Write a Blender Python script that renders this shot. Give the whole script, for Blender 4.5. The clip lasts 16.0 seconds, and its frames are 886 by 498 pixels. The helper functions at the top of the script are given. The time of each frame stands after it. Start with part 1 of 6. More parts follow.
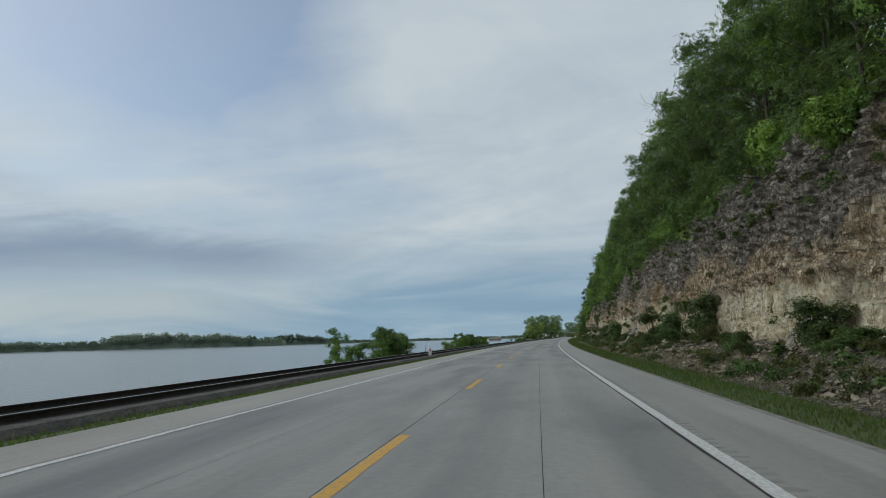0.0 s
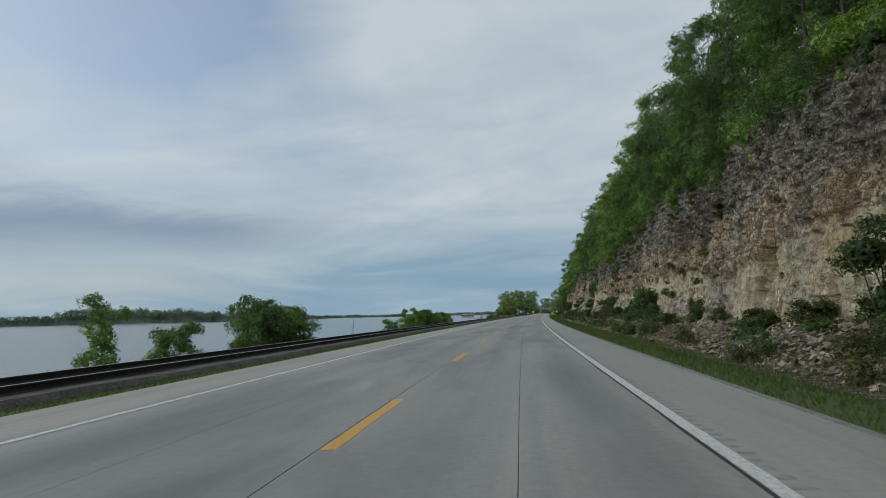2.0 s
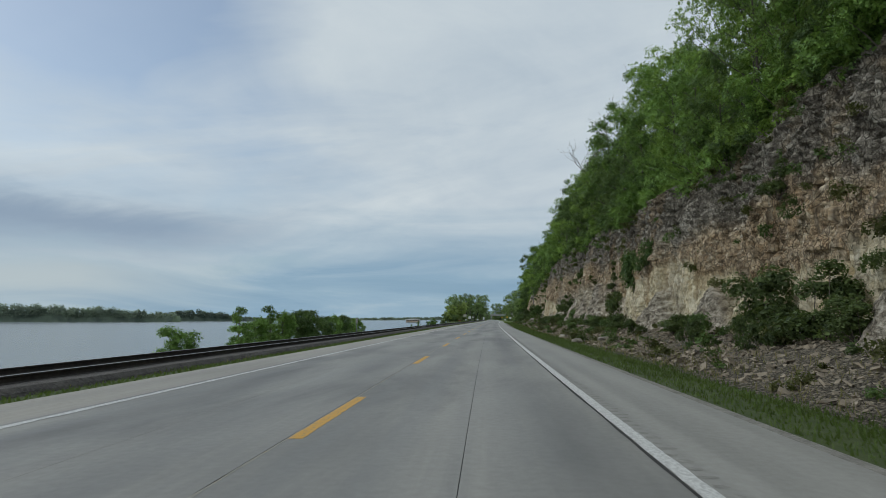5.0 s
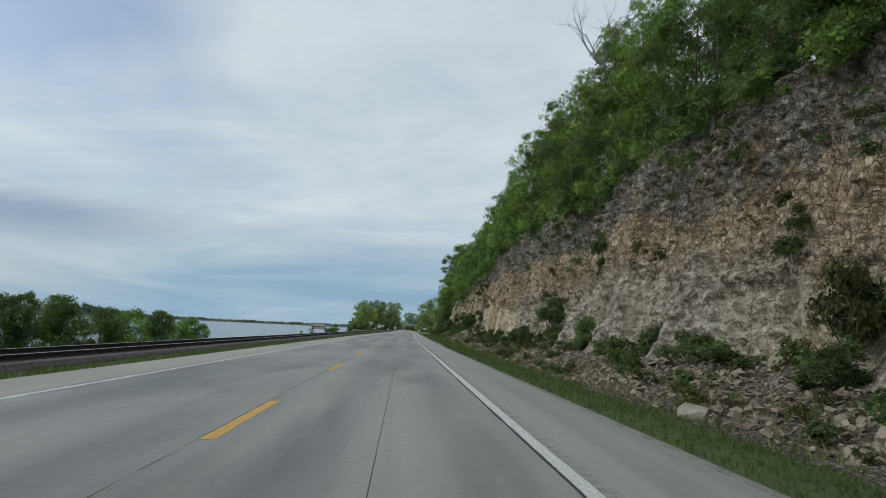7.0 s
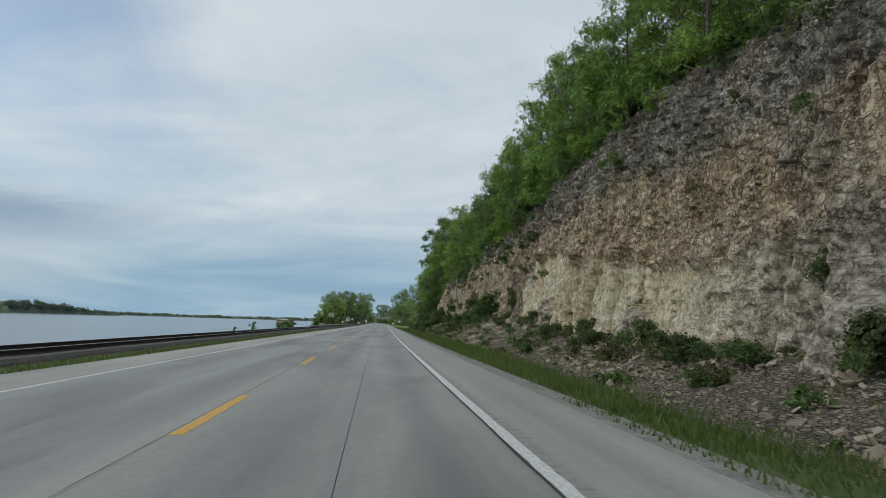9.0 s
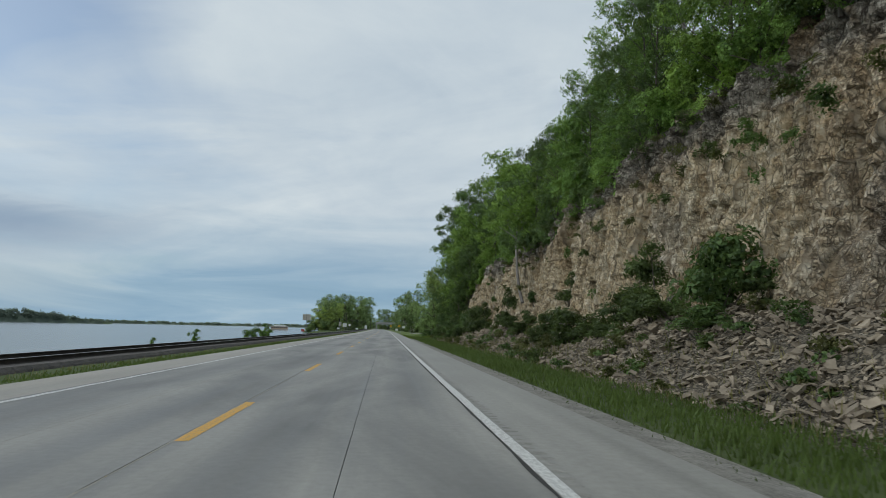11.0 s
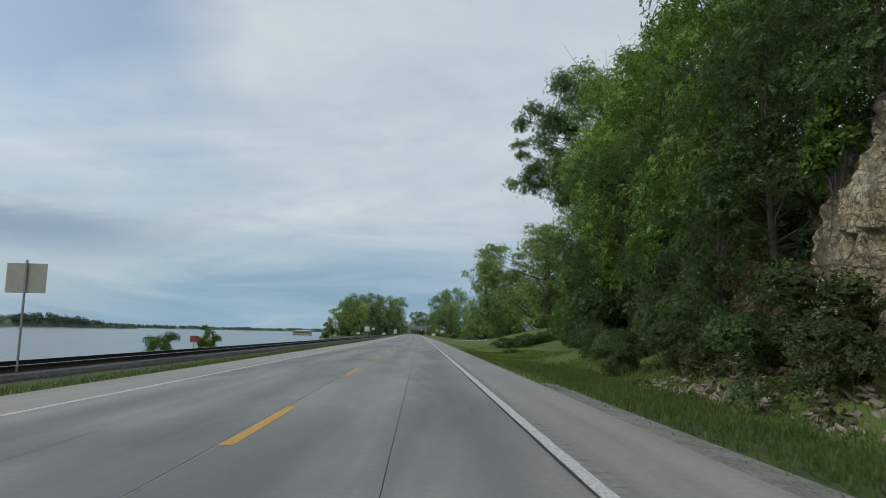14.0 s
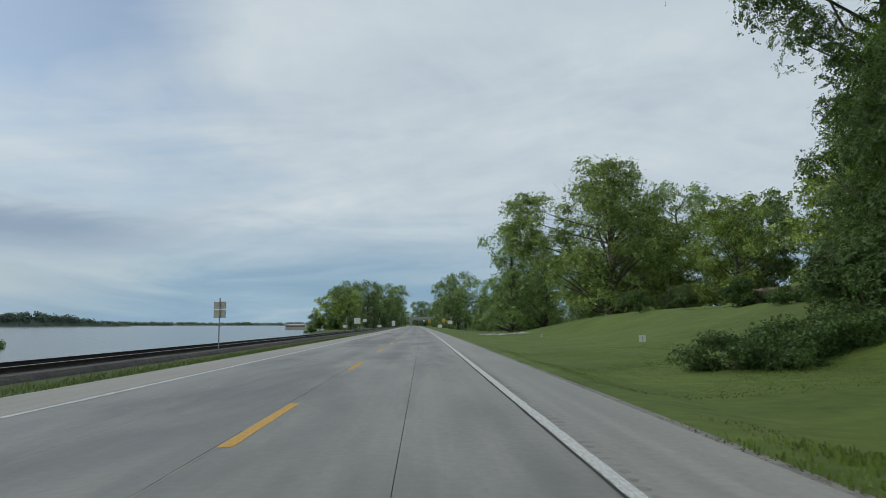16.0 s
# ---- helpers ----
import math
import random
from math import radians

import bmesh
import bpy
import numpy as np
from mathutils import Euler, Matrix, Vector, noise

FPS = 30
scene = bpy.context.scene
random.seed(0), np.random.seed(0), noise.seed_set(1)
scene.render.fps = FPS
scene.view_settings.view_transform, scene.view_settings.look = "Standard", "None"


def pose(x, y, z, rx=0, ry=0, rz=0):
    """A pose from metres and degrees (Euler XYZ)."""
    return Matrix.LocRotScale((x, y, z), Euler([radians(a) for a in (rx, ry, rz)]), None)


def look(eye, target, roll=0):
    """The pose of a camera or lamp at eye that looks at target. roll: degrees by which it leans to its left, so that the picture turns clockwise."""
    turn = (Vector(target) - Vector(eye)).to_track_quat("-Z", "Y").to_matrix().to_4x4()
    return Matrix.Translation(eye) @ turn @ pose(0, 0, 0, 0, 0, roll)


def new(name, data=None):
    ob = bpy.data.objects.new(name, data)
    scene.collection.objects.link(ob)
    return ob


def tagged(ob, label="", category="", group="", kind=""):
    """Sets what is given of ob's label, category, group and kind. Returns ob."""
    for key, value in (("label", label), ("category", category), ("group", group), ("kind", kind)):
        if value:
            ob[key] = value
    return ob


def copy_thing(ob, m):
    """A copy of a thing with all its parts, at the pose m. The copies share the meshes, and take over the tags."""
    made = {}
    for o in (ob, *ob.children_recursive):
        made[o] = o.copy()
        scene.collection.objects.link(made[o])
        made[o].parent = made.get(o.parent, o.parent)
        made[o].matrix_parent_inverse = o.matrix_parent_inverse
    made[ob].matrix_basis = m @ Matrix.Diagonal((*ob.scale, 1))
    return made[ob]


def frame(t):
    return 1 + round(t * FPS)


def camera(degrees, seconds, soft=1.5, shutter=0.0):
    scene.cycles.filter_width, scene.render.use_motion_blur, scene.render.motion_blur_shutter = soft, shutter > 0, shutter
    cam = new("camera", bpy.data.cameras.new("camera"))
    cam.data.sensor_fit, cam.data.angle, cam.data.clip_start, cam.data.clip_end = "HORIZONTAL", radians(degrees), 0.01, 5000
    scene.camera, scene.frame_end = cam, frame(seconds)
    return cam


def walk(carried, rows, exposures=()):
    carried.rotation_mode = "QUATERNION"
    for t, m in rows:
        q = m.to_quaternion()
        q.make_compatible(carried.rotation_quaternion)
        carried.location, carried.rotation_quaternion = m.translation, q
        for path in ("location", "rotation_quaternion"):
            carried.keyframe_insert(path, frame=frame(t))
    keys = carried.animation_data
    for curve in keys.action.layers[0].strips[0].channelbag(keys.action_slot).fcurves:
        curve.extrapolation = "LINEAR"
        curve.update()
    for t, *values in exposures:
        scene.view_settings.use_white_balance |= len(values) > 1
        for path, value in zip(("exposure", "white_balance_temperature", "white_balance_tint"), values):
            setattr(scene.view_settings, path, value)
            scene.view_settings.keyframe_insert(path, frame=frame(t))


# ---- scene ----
cam = camera(66.27, 16.0, soft=0.75, shutter=0.05)
# seconds, x, y, z in metres, then yaw, pitch and lean in degrees
ROWS = [
    (0, 8.92, 0.11, 1.26, 10.91, 7.58, 1.51),
    (0.5, 8.20, 11.94, 1.26, 10.56, 6.1, 1.63),
    (1, 7.57, 23.8, 1.26, 9.85, 5.7, 1.83),
    (1.5, 6.96, 35.69, 1.26, 9.2, 5.7, 1.87),
    (2, 6.44, 47.64, 1.26, 8.91, 5.53, 1.3),
    (2.5, 6.00, 59.59, 1.26, 8.75, 5.4, 1.17),
    (3, 5.58, 71.56, 1.26, 8.51, 5.33, 1.17),
    (3.5, 5.15, 83.59, 1.26, 8.54, 5.37, 0.98),
    (4, 4.78, 95.66, 1.26, 8.29, 5.37, 0.93),
    (4.2, 4.63, 100.51, 1.26, 8.22, 5.4, 0.9),
    (6.3, 3.48, 151.39, 1.26, -2.21, 6.98, -1.95),
    (6.5, 3.40, 156.24, 1.26, -2.29, 7.02, -2.3),
    (7, 3.19, 168.38, 1.26, -2.23, 6.87, -2.71),
    (7.5, 3.05, 180.55, 1.26, -2.38, 6.72, -2.71),
    (8, 2.89, 192.71, 1.26, -3.1, 6.52, -2.55),
    (8.2, 2.82, 197.57, 1.26, -3.51, 6.31, -2.36),
    (10.3, 2.28, 248.64, 1.26, -5.38, 6.43, -1.47),
    (10.5, 2.24, 253.49, 1.26, -5.2, 6.51, -1.22),
    (11, 2.20, 265.67, 1.26, -4.61, 6.76, -1.27),
    (11.5, 2.17, 277.86, 1.26, -4.13, 6.85, -1.41),
    (12, 2.12, 290.04, 1.26, -3.92, 6.88, -1.28),
    (12.5, 2.08, 302.18, 1.26, -3.55, 6.95, -1.26),
    (13, 2.03, 314.35, 1.26, -2.79, 7.02, -1.19),
    (13.5, 2.04, 326.57, 1.26, -2.14, 7.06, -1.12),
    (14, 2.06, 338.86, 1.26, -1.79, 7.09, -1.23),
    (14.5, 2.08, 351.19, 1.26, -1.83, 6.89, -0.98),
    (15, 2.09, 363.52, 1.26, -1.66, 6.75, -0.76),
    (15.5, 2.01, 375.81, 1.26, -1.53, 6.51, -0.46),
    (16, 2.01, 388.08, 1.26, -1.72, 6.33, 0.03),
]
walk(cam, [(t, pose(x, y, z, 90 + pitch, 0, yaw) @ pose(0, 0, 0, 0, 0, -lean)) for t, x, y, z, yaw, pitch, lean in ROWS],
     exposures=((0, -0.14, 6500, 6.5), (4.2, -0.12, 6500, 6.5), (6.3, 0.08, 6500, 6.5), (8.2, 0.08, 6500, 6.5), (10.3, 0.04, 6500, 6.5), (16, 0.0, 6500, 6.5)))

# ---- world and light ----
def sky_world():
    w = bpy.data.worlds.new("cloudy_sky")
    w.use_nodes = True
    nt = w.node_tree
    N, L = nt.nodes, nt.links
    N.clear()
    out, bg = N.new("ShaderNodeOutputWorld"), N.new("ShaderNodeBackground")
    sky = N.new("ShaderNodeTexSky")
    sky.sky_type, sky.sun_disc = "NISHITA", False
    sky.sun_elevation, sky.sun_rotation = radians(38), radians(-75)
    sky.air_density, sky.dust_density, sky.ozone_density = 1.0, 1.5, 1.5
    skym = N.new("ShaderNodeMix")
    skym.data_type, skym.blend_type = "RGBA", "MULTIPLY"
    skym.inputs[0].default_value = 1.0
    skym.inputs[7].default_value = (0.093, 0.099, 0.103, 1)
    L.new(sky.outputs[0], skym.inputs[6])
    tc, sep = N.new("ShaderNodeTexCoord"), N.new("ShaderNodeSeparateXYZ")
    L.new(tc.outputs["Generated"], sep.inputs[0])

    def calc(how, a, b=None, c=None, clamp=False):
        n = N.new("ShaderNodeMath")
        n.operation, n.use_clamp = how, clamp
        for i, v in enumerate((a, b, c)):
            if v is None:
                continue
            if isinstance(v, (int, float)):
                n.inputs[i].default_value = v
            else:
                L.new(v, n.inputs[i])
        return n.outputs[0]

    up = calc("ADD", calc("MAXIMUM", sep.outputs[2], 0.0), 0.13)
    px, py = calc("DIVIDE", sep.outputs[0], up), calc("DIVIDE", sep.outputs[1], up)
    co = N.new("ShaderNodeCombineXYZ")
    L.new(px, co.inputs[0]), L.new(py, co.inputs[1])

    def layer(scale, sx, sy, rot, detail, seed, rough=0.55, dist=0.6):
        m = N.new("ShaderNodeMapping")
        m.inputs["Location"].default_value = (seed, seed * 0.7, 0)
        m.inputs["Rotation"].default_value = (0, 0, radians(rot))
        m.inputs["Scale"].default_value = (sx, sy, 1)
        t = N.new("ShaderNodeTexNoise")
        t.inputs["Scale"].default_value, t.inputs["Detail"].default_value = scale, detail
        t.inputs["Roughness"].default_value, t.inputs["Distortion"].default_value = rough, dist
        L.new(co.outputs[0], m.inputs[0]), L.new(m.outputs[0], t.inputs["Vector"])
        return t.outputs[0]

    def ramp(v, stops):
        r = N.new("ShaderNodeValToRGB")
        e = r.color_ramp.elements
        while len(e) < len(stops):
            e.new(0.5)
        for q, (p, col) in zip(e, stops):
            q.position, q.color = p, (*col, 1)
        L.new(v, r.inputs[0])
        return r.outputs[0]

    # bearing to the left of the road's line and height, both in radians
    bearing = calc("ARCTAN2", calc("MULTIPLY", sep.outputs[0], -1.0), sep.outputs[1])
    height = sep.outputs[2]

    def bell(value, middle, width):
        d = calc("DIVIDE", calc("SUBTRACT", value, middle), width)
        return calc("POWER", 2.718, calc("MULTIPLY", calc("MULTIPLY", d, d), -1.0))

    big = layer(0.38, 1.0, 0.75, 20, 4, SKY_SEED)
    fine = layer(1.1, 0.8, 1.2, -35, 6, SKY_SEED + 3.1, 0.55, 0.8)
    shade = layer(0.8, 0.8, 1.0, 10, 8, SKY_SEED + 7.7, 0.58, 0.7)
    wisp = layer(1.9, 1.0, 0.6, -28, 8, SKY_SEED + 12.4, 0.6, 1.0)
    cover = calc("ADD", calc("MULTIPLY", big, 0.6), calc("MULTIPLY", fine, 0.4))
    # the cloud thins over the river, high up
    gap = calc("MULTIPLY", bell(bearing, 0.62, 0.26), bell(height, 0.46, 0.17))
    cover = calc("SUBTRACT", calc("ADD", cover, 0.08), calc("MULTIPLY", gap, 0.36))
    mask = ramp(cover, [(0.36, (0, 0, 0)), (0.56, (1, 1, 1))])
    cloud = ramp(calc("ADD", calc("MULTIPLY", shade, 0.72), calc("MULTIPLY", wisp, 0.28)), [(0.32, (0.425, 0.505, 0.60)), (0.48, (0.535, 0.603, 0.675)), (0.65, (0.645, 0.70, 0.745))])
    m1 = N.new("ShaderNodeMix")
    m1.data_type = "RGBA"
    L.new(calc("MULTIPLY_ADD", mask, 0.76, 0.20), m1.inputs[0])
    L.new(skym.outputs[2], m1.inputs[6]), L.new(cloud, m1.inputs[7])
    # towards the horizon: bluer distant cloud in broken layers
    lay = N.new("ShaderNodeTexNoise")
    lm = N.new("ShaderNodeMapping")
    lm.inputs["Scale"].default_value = (1.5, 1.5, 8)
    lm.inputs["Location"].default_value = (2.2, 0.4, 1.3)
    L.new(tc.outputs["Generated"], lm.inputs[0]), L.new(lm.outputs[0], lay.inputs["Vector"])
    lay.inputs["Scale"].default_value, lay.inputs["Detail"].default_value, lay.inputs["Distortion"].default_value = 1.9, 7, 0.9
    lay.inputs["Roughness"].default_value = 0.56
    drift = calc("MULTIPLY", calc("SUBTRACT", lay.outputs[0], 0.5), 0.16)
    bank = ramp(lay.outputs[0], [(0.34, (0.215, 0.355, 0.50)), (0.5, (0.28, 0.42, 0.55)), (0.66, (0.42, 0.53, 0.615))])
    low = ramp(calc("ADD", height, drift), [(0.045, (1, 1, 1)), (0.17, (0, 0, 0))])
    m2 = N.new("ShaderNodeMix")
    m2.data_type = "RGBA"
    L.new(calc("MULTIPLY", low, 0.85), m2.inputs[0])
    L.new(m1.outputs[2], m2.inputs[6]), L.new(bank, m2.inputs[7])
    # a long slate-blue bank over the river, and the pale strip under it
    slate = calc("MULTIPLY", bell(calc("ADD", height, calc("MULTIPLY", drift, 0.55)), 0.128, 0.030), ramp(bearing, [(0.26, (0, 0, 0)), (0.48, (1, 1, 1))]))
    strip_light = calc("MULTIPLY", bell(calc("ADD", height, calc("MULTIPLY", drift, 0.5)), 0.048, 0.036), ramp(bearing, [(0.34, (0, 0, 0)), (0.58, (1, 1, 1))]))
    m3, m4 = N.new("ShaderNodeMix"), N.new("ShaderNodeMix")
    m3.data_type = m4.data_type = "RGBA"
    m3.inputs[7].default_value, m4.inputs[7].default_value = (0.52, 0.575, 0.60, 1), (0.255, 0.335, 0.455, 1)
    L.new(calc("MULTIPLY", strip_light, 0.8), m3.inputs[0]), L.new(m2.outputs[2], m3.inputs[6])
    L.new(calc("MULTIPLY", slate, 0.85), m4.inputs[0]), L.new(m3.outputs[2], m4.inputs[6])
    m2 = m4
    L.new(m2.outputs[2], bg.inputs[0])
    bg.inputs[1].default_value = SKY_STRENGTH
    L.new(bg.outputs[0], out.inputs[0])
    scene.world = w


SKY_SEED, SKY_STRENGTH = 4.3, 1.0
sky_world()
sun = new("sun", bpy.data.lights.new("sun", "SUN"))
sun.data.energy, sun.data.angle, sun.data.color = 1.1, radians(40), (1.0, 0.96, 0.9)
sun.matrix_world = look((-60, -20, 50), (0, 0, 0))


# ---- the line of the road: distance along it, offset to the right of its middle ----
BEND_S = (-20, 40, 80, 110, 140, 170, 210, 300, 420, 520, 640)
BEND_DEG = (3.717, 2.834, 2.024, 1.512, 1.11, 0.793, 0.803, 0, 0.006, 0.536, 0.686)
_s = np.arange(-400.0, 3600.0, 1.0)
_h = np.radians(np.interp(_s, BEND_S, BEND_DEG))
_x, _y = np.cumsum(-np.sin(_h)), np.cumsum(np.cos(_h))
_x -= np.interp(300, _s, _x)
_y -= np.interp(0, _s, _y)


def along(s, lat):
    """World x and y of a place s metres along the road and lat metres to the right of its middle."""
    h = np.interp(s, _s, _h)
    return np.interp(s, _s, _x) + lat * np.cos(h), np.interp(s, _s, _y) + lat * np.sin(h)


def at(s, lat, z=0.0):
    x, y = along(s, lat)
    return Vector((float(x), float(y), z))


def heading(s):
    return math.degrees(float(np.interp(s, _s, _h)))


def smooth(a, b, v):
    t = np.clip((np.asarray(v, float) - a) / (b - a), 0, 1)
    return t * t * (3 - 2 * t)


NOISE_TABLES = {}


def fnoise(u, v, seed=0):
    """Smooth value noise over two arrays, 0 to 1."""
    if seed not in NOISE_TABLES:
        NOISE_TABLES[seed] = np.random.RandomState(seed).rand(256, 256)
    tab = NOISE_TABLES[seed]
    iu, iv = np.floor(u).astype(int), np.floor(v).astype(int)
    fu, fv = u - iu, v - iv
    fu, fv = fu * fu * (3 - 2 * fu), fv * fv * (3 - 2 * fv)
    a, b = tab[iu % 256, iv % 256], tab[(iu + 1) % 256, iv % 256]
    c, d = tab[iu % 256, (iv + 1) % 256], tab[(iu + 1) % 256, (iv + 1) % 256]
    return (a * (1 - fu) + b * fu) * (1 - fv) + (c * (1 - fu) + d * fu) * fv


def fbm(u, v, seed=0, octaves=4):
    t, amp, tot = 0, 1.0, 0.0
    for k in range(octaves):
        t = t + amp * fnoise(u * 2 ** k, v * 2 ** k, seed + k)
        tot += amp
        amp *= 0.5
    return t / tot


# ---- materials ----
def material(name, rough=0.8, metal=0.0, spec=0.5):
    m = bpy.data.materials.new(name)
    m.use_nodes = True
    b = m.node_tree.nodes["Principled BSDF"]
    b.inputs["Roughness"].default_value = rough
    b.inputs["Metallic"].default_value = metal
    b.inputs["Specular IOR Level"].default_value = spec
    return m, m.node_tree.nodes, m.node_tree.links, b


def tex(N, L, kind, scale, detail=4, vec=None, stretch=None, rough=0.55, dist=0.0, coord="Object"):
    t = N.new("ShaderNodeTex" + kind)
    t.inputs["Scale"].default_value = scale
    if kind == "Noise":
        t.inputs["Detail"].default_value, t.inputs["Roughness"].default_value = detail, rough
        t.inputs["Distortion"].default_value = dist
    if vec is None:
        vec = N.new("ShaderNodeTexCoord").outputs[coord]
    if stretch:
        m = N.new("ShaderNodeMapping")
        m.inputs["Scale"].default_value = stretch
        L.new(vec, m.inputs[0])
        vec = m.outputs[0]
    L.new(vec, t.inputs["Vector"])
    return t


def ramp(N, L, value, stops):
    r = N.new("ShaderNodeValToRGB")
    e = r.color_ramp.elements
    while len(e) < len(stops):
        e.new(0.5)
    for q, (p, col) in zip(e, stops):
        q.position, q.color = p, (*col, 1) if len(col) == 3 else col
    L.new(value, r.inputs[0])
    return r.outputs[0]


def mix(N, L, fac, a, b, mode="MIX"):
    n = N.new("ShaderNodeMix")
    n.data_type, n.blend_type = "RGBA", mode
    for i, v in ((0, fac), (6, a), (7, b)):
        if isinstance(v, (int, float)):
            n.inputs[i].default_value = v
        elif isinstance(v, tuple):
            n.inputs[i].default_value = (*v, 1)
        else:
            L.new(v, n.inputs[i])
    return n.outputs[2]


def bump(N, L, b, height, strength=0.4, distance=0.02):
    n = N.new("ShaderNodeBump")
    n.inputs["Strength"].default_value, n.inputs["Distance"].default_value = strength, distance
    L.new(height, n.inputs["Height"]), L.new(n.outputs[0], b.inputs["Normal"])


def simple(name, dark, light, scale=6.0, rough=0.8, metal=0.0, strength=0.3, distance=0.01, detail=6, stretch=None, spec=0.4):
    """A surface that wanders between two colours, with a large blotch and a fine grain, and fine relief."""
    m, N, L, b = material(name, rough, metal, spec)
    n1 = tex(N, L, "Noise", scale, detail, stretch=stretch)
    n2 = tex(N, L, "Noise", scale * 0.13, 3, stretch=stretch)
    v = mix(N, L, 0.45, n1.outputs[0], n2.outputs[0])
    col = ramp(N, L, v, [(0.3, dark), (0.68, light)])
    L.new(col, b.inputs["Base Color"])
    bump(N, L, b, n1.outputs[0], strength, distance)
    return m


def concrete_material(name, dark, light, tracks):
    """Worn concrete; the wheel tracks are stained darker in long streaks along the road (attribute lat: metres from its middle)."""
    m, N, L, b = material(name, 0.62, 0, 0.35)
    at_uv = N.new("ShaderNodeAttribute")
    at_uv.attribute_name = "road_uv"
    uv = at_uv.outputs["Vector"]
    grain = tex(N, L, "Noise", 9.0, 8, vec=uv, rough=0.7)
    patch = tex(N, L, "Noise", 0.22, 5, vec=uv, stretch=(2.2, 0.55, 1), rough=0.6)
    streak = tex(N, L, "Noise", 1.0, 5, vec=uv, stretch=(2.4, 0.03, 1), rough=0.62)
    col = ramp(N, L, patch.outputs[0], [(0.3, dark), (0.7, light)])
    col = mix(N, L, 0.5, col, ramp(N, L, streak.outputs[0], [(0.3, tuple(c * 0.66 for c in dark)), (0.62, light)]))
    col = mix(N, L, 0.13, col, ramp(N, L, grain.outputs[0], [(0.35, (0.09, 0.09, 0.085)), (0.65, (0.46, 0.46, 0.43))]))
    if tracks:
        # oil and rubber lie between the wheel tracks, in broken stains
        stain = tex(N, L, "Noise", 0.16, 6, vec=uv, stretch=(2.2, 0.45, 1), rough=0.6, dist=0.5)
        col = mix(N, L, ramp(N, L, stain.outputs[0], [(0.48, (0, 0, 0)), (0.64, (0.62, 0.62, 0.62))]), col, (0.115, 0.115, 0.112))
        # darker strips where the wheels run, broken up along the road
        sx = N.new("ShaderNodeSeparateXYZ")
        L.new(uv, sx.inputs[0])
        wv = N.new("ShaderNodeMath")
        wv.operation = "PINGPONG"
        wv.inputs[1].default_value = 0.92
        L.new(sx.outputs[0], wv.inputs[0])
        brk = tex(N, L, "Noise", 0.09, 5, vec=uv, stretch=(3, 1, 1), rough=0.6)
        strip_mask = mix(N, L, 1.0, ramp(N, L, wv.outputs[0], [(0.30, (0, 0, 0)), (0.85, (0.5, 0.5, 0.5))]), ramp(N, L, brk.outputs[0], [(0.36, (0, 0, 0)), (0.6, (1, 1, 1))]), "MULTIPLY")
        col = mix(N, L, strip_mask, col, (0.115, 0.117, 0.118))
    L.new(col, b.inputs["Base Color"])
    rgh = ramp(N, L, streak.outputs[0], [(0.3, (0.5, 0.5, 0.5)), (0.7, (0.75, 0.75, 0.75))])
    L.new(rgh, b.inputs["Roughness"])
    bump(N, L, b, grain.outputs[0], 0.35, 0.006)
    return m


def paint_material(name, colour, worn, hold):
    m, N, L, b = material(name, 0.6, 0, 0.4)
    uvn = N.new("ShaderNodeAttribute")
    uvn.attribute_name = "road_uv"
    n = tex(N, L, "Noise", 13.0, 8, vec=uvn.outputs["Vector"], stretch=(1.6, 1.0, 1), rough=0.8)
    col = ramp(N, L, n.outputs[0], [(hold - 0.04, worn), (hold + 0.05, colour)])
    L.new(col, b.inputs["Base Color"])
    bump(N, L, b, n.outputs[0], 0.3, 0.004)
    return m


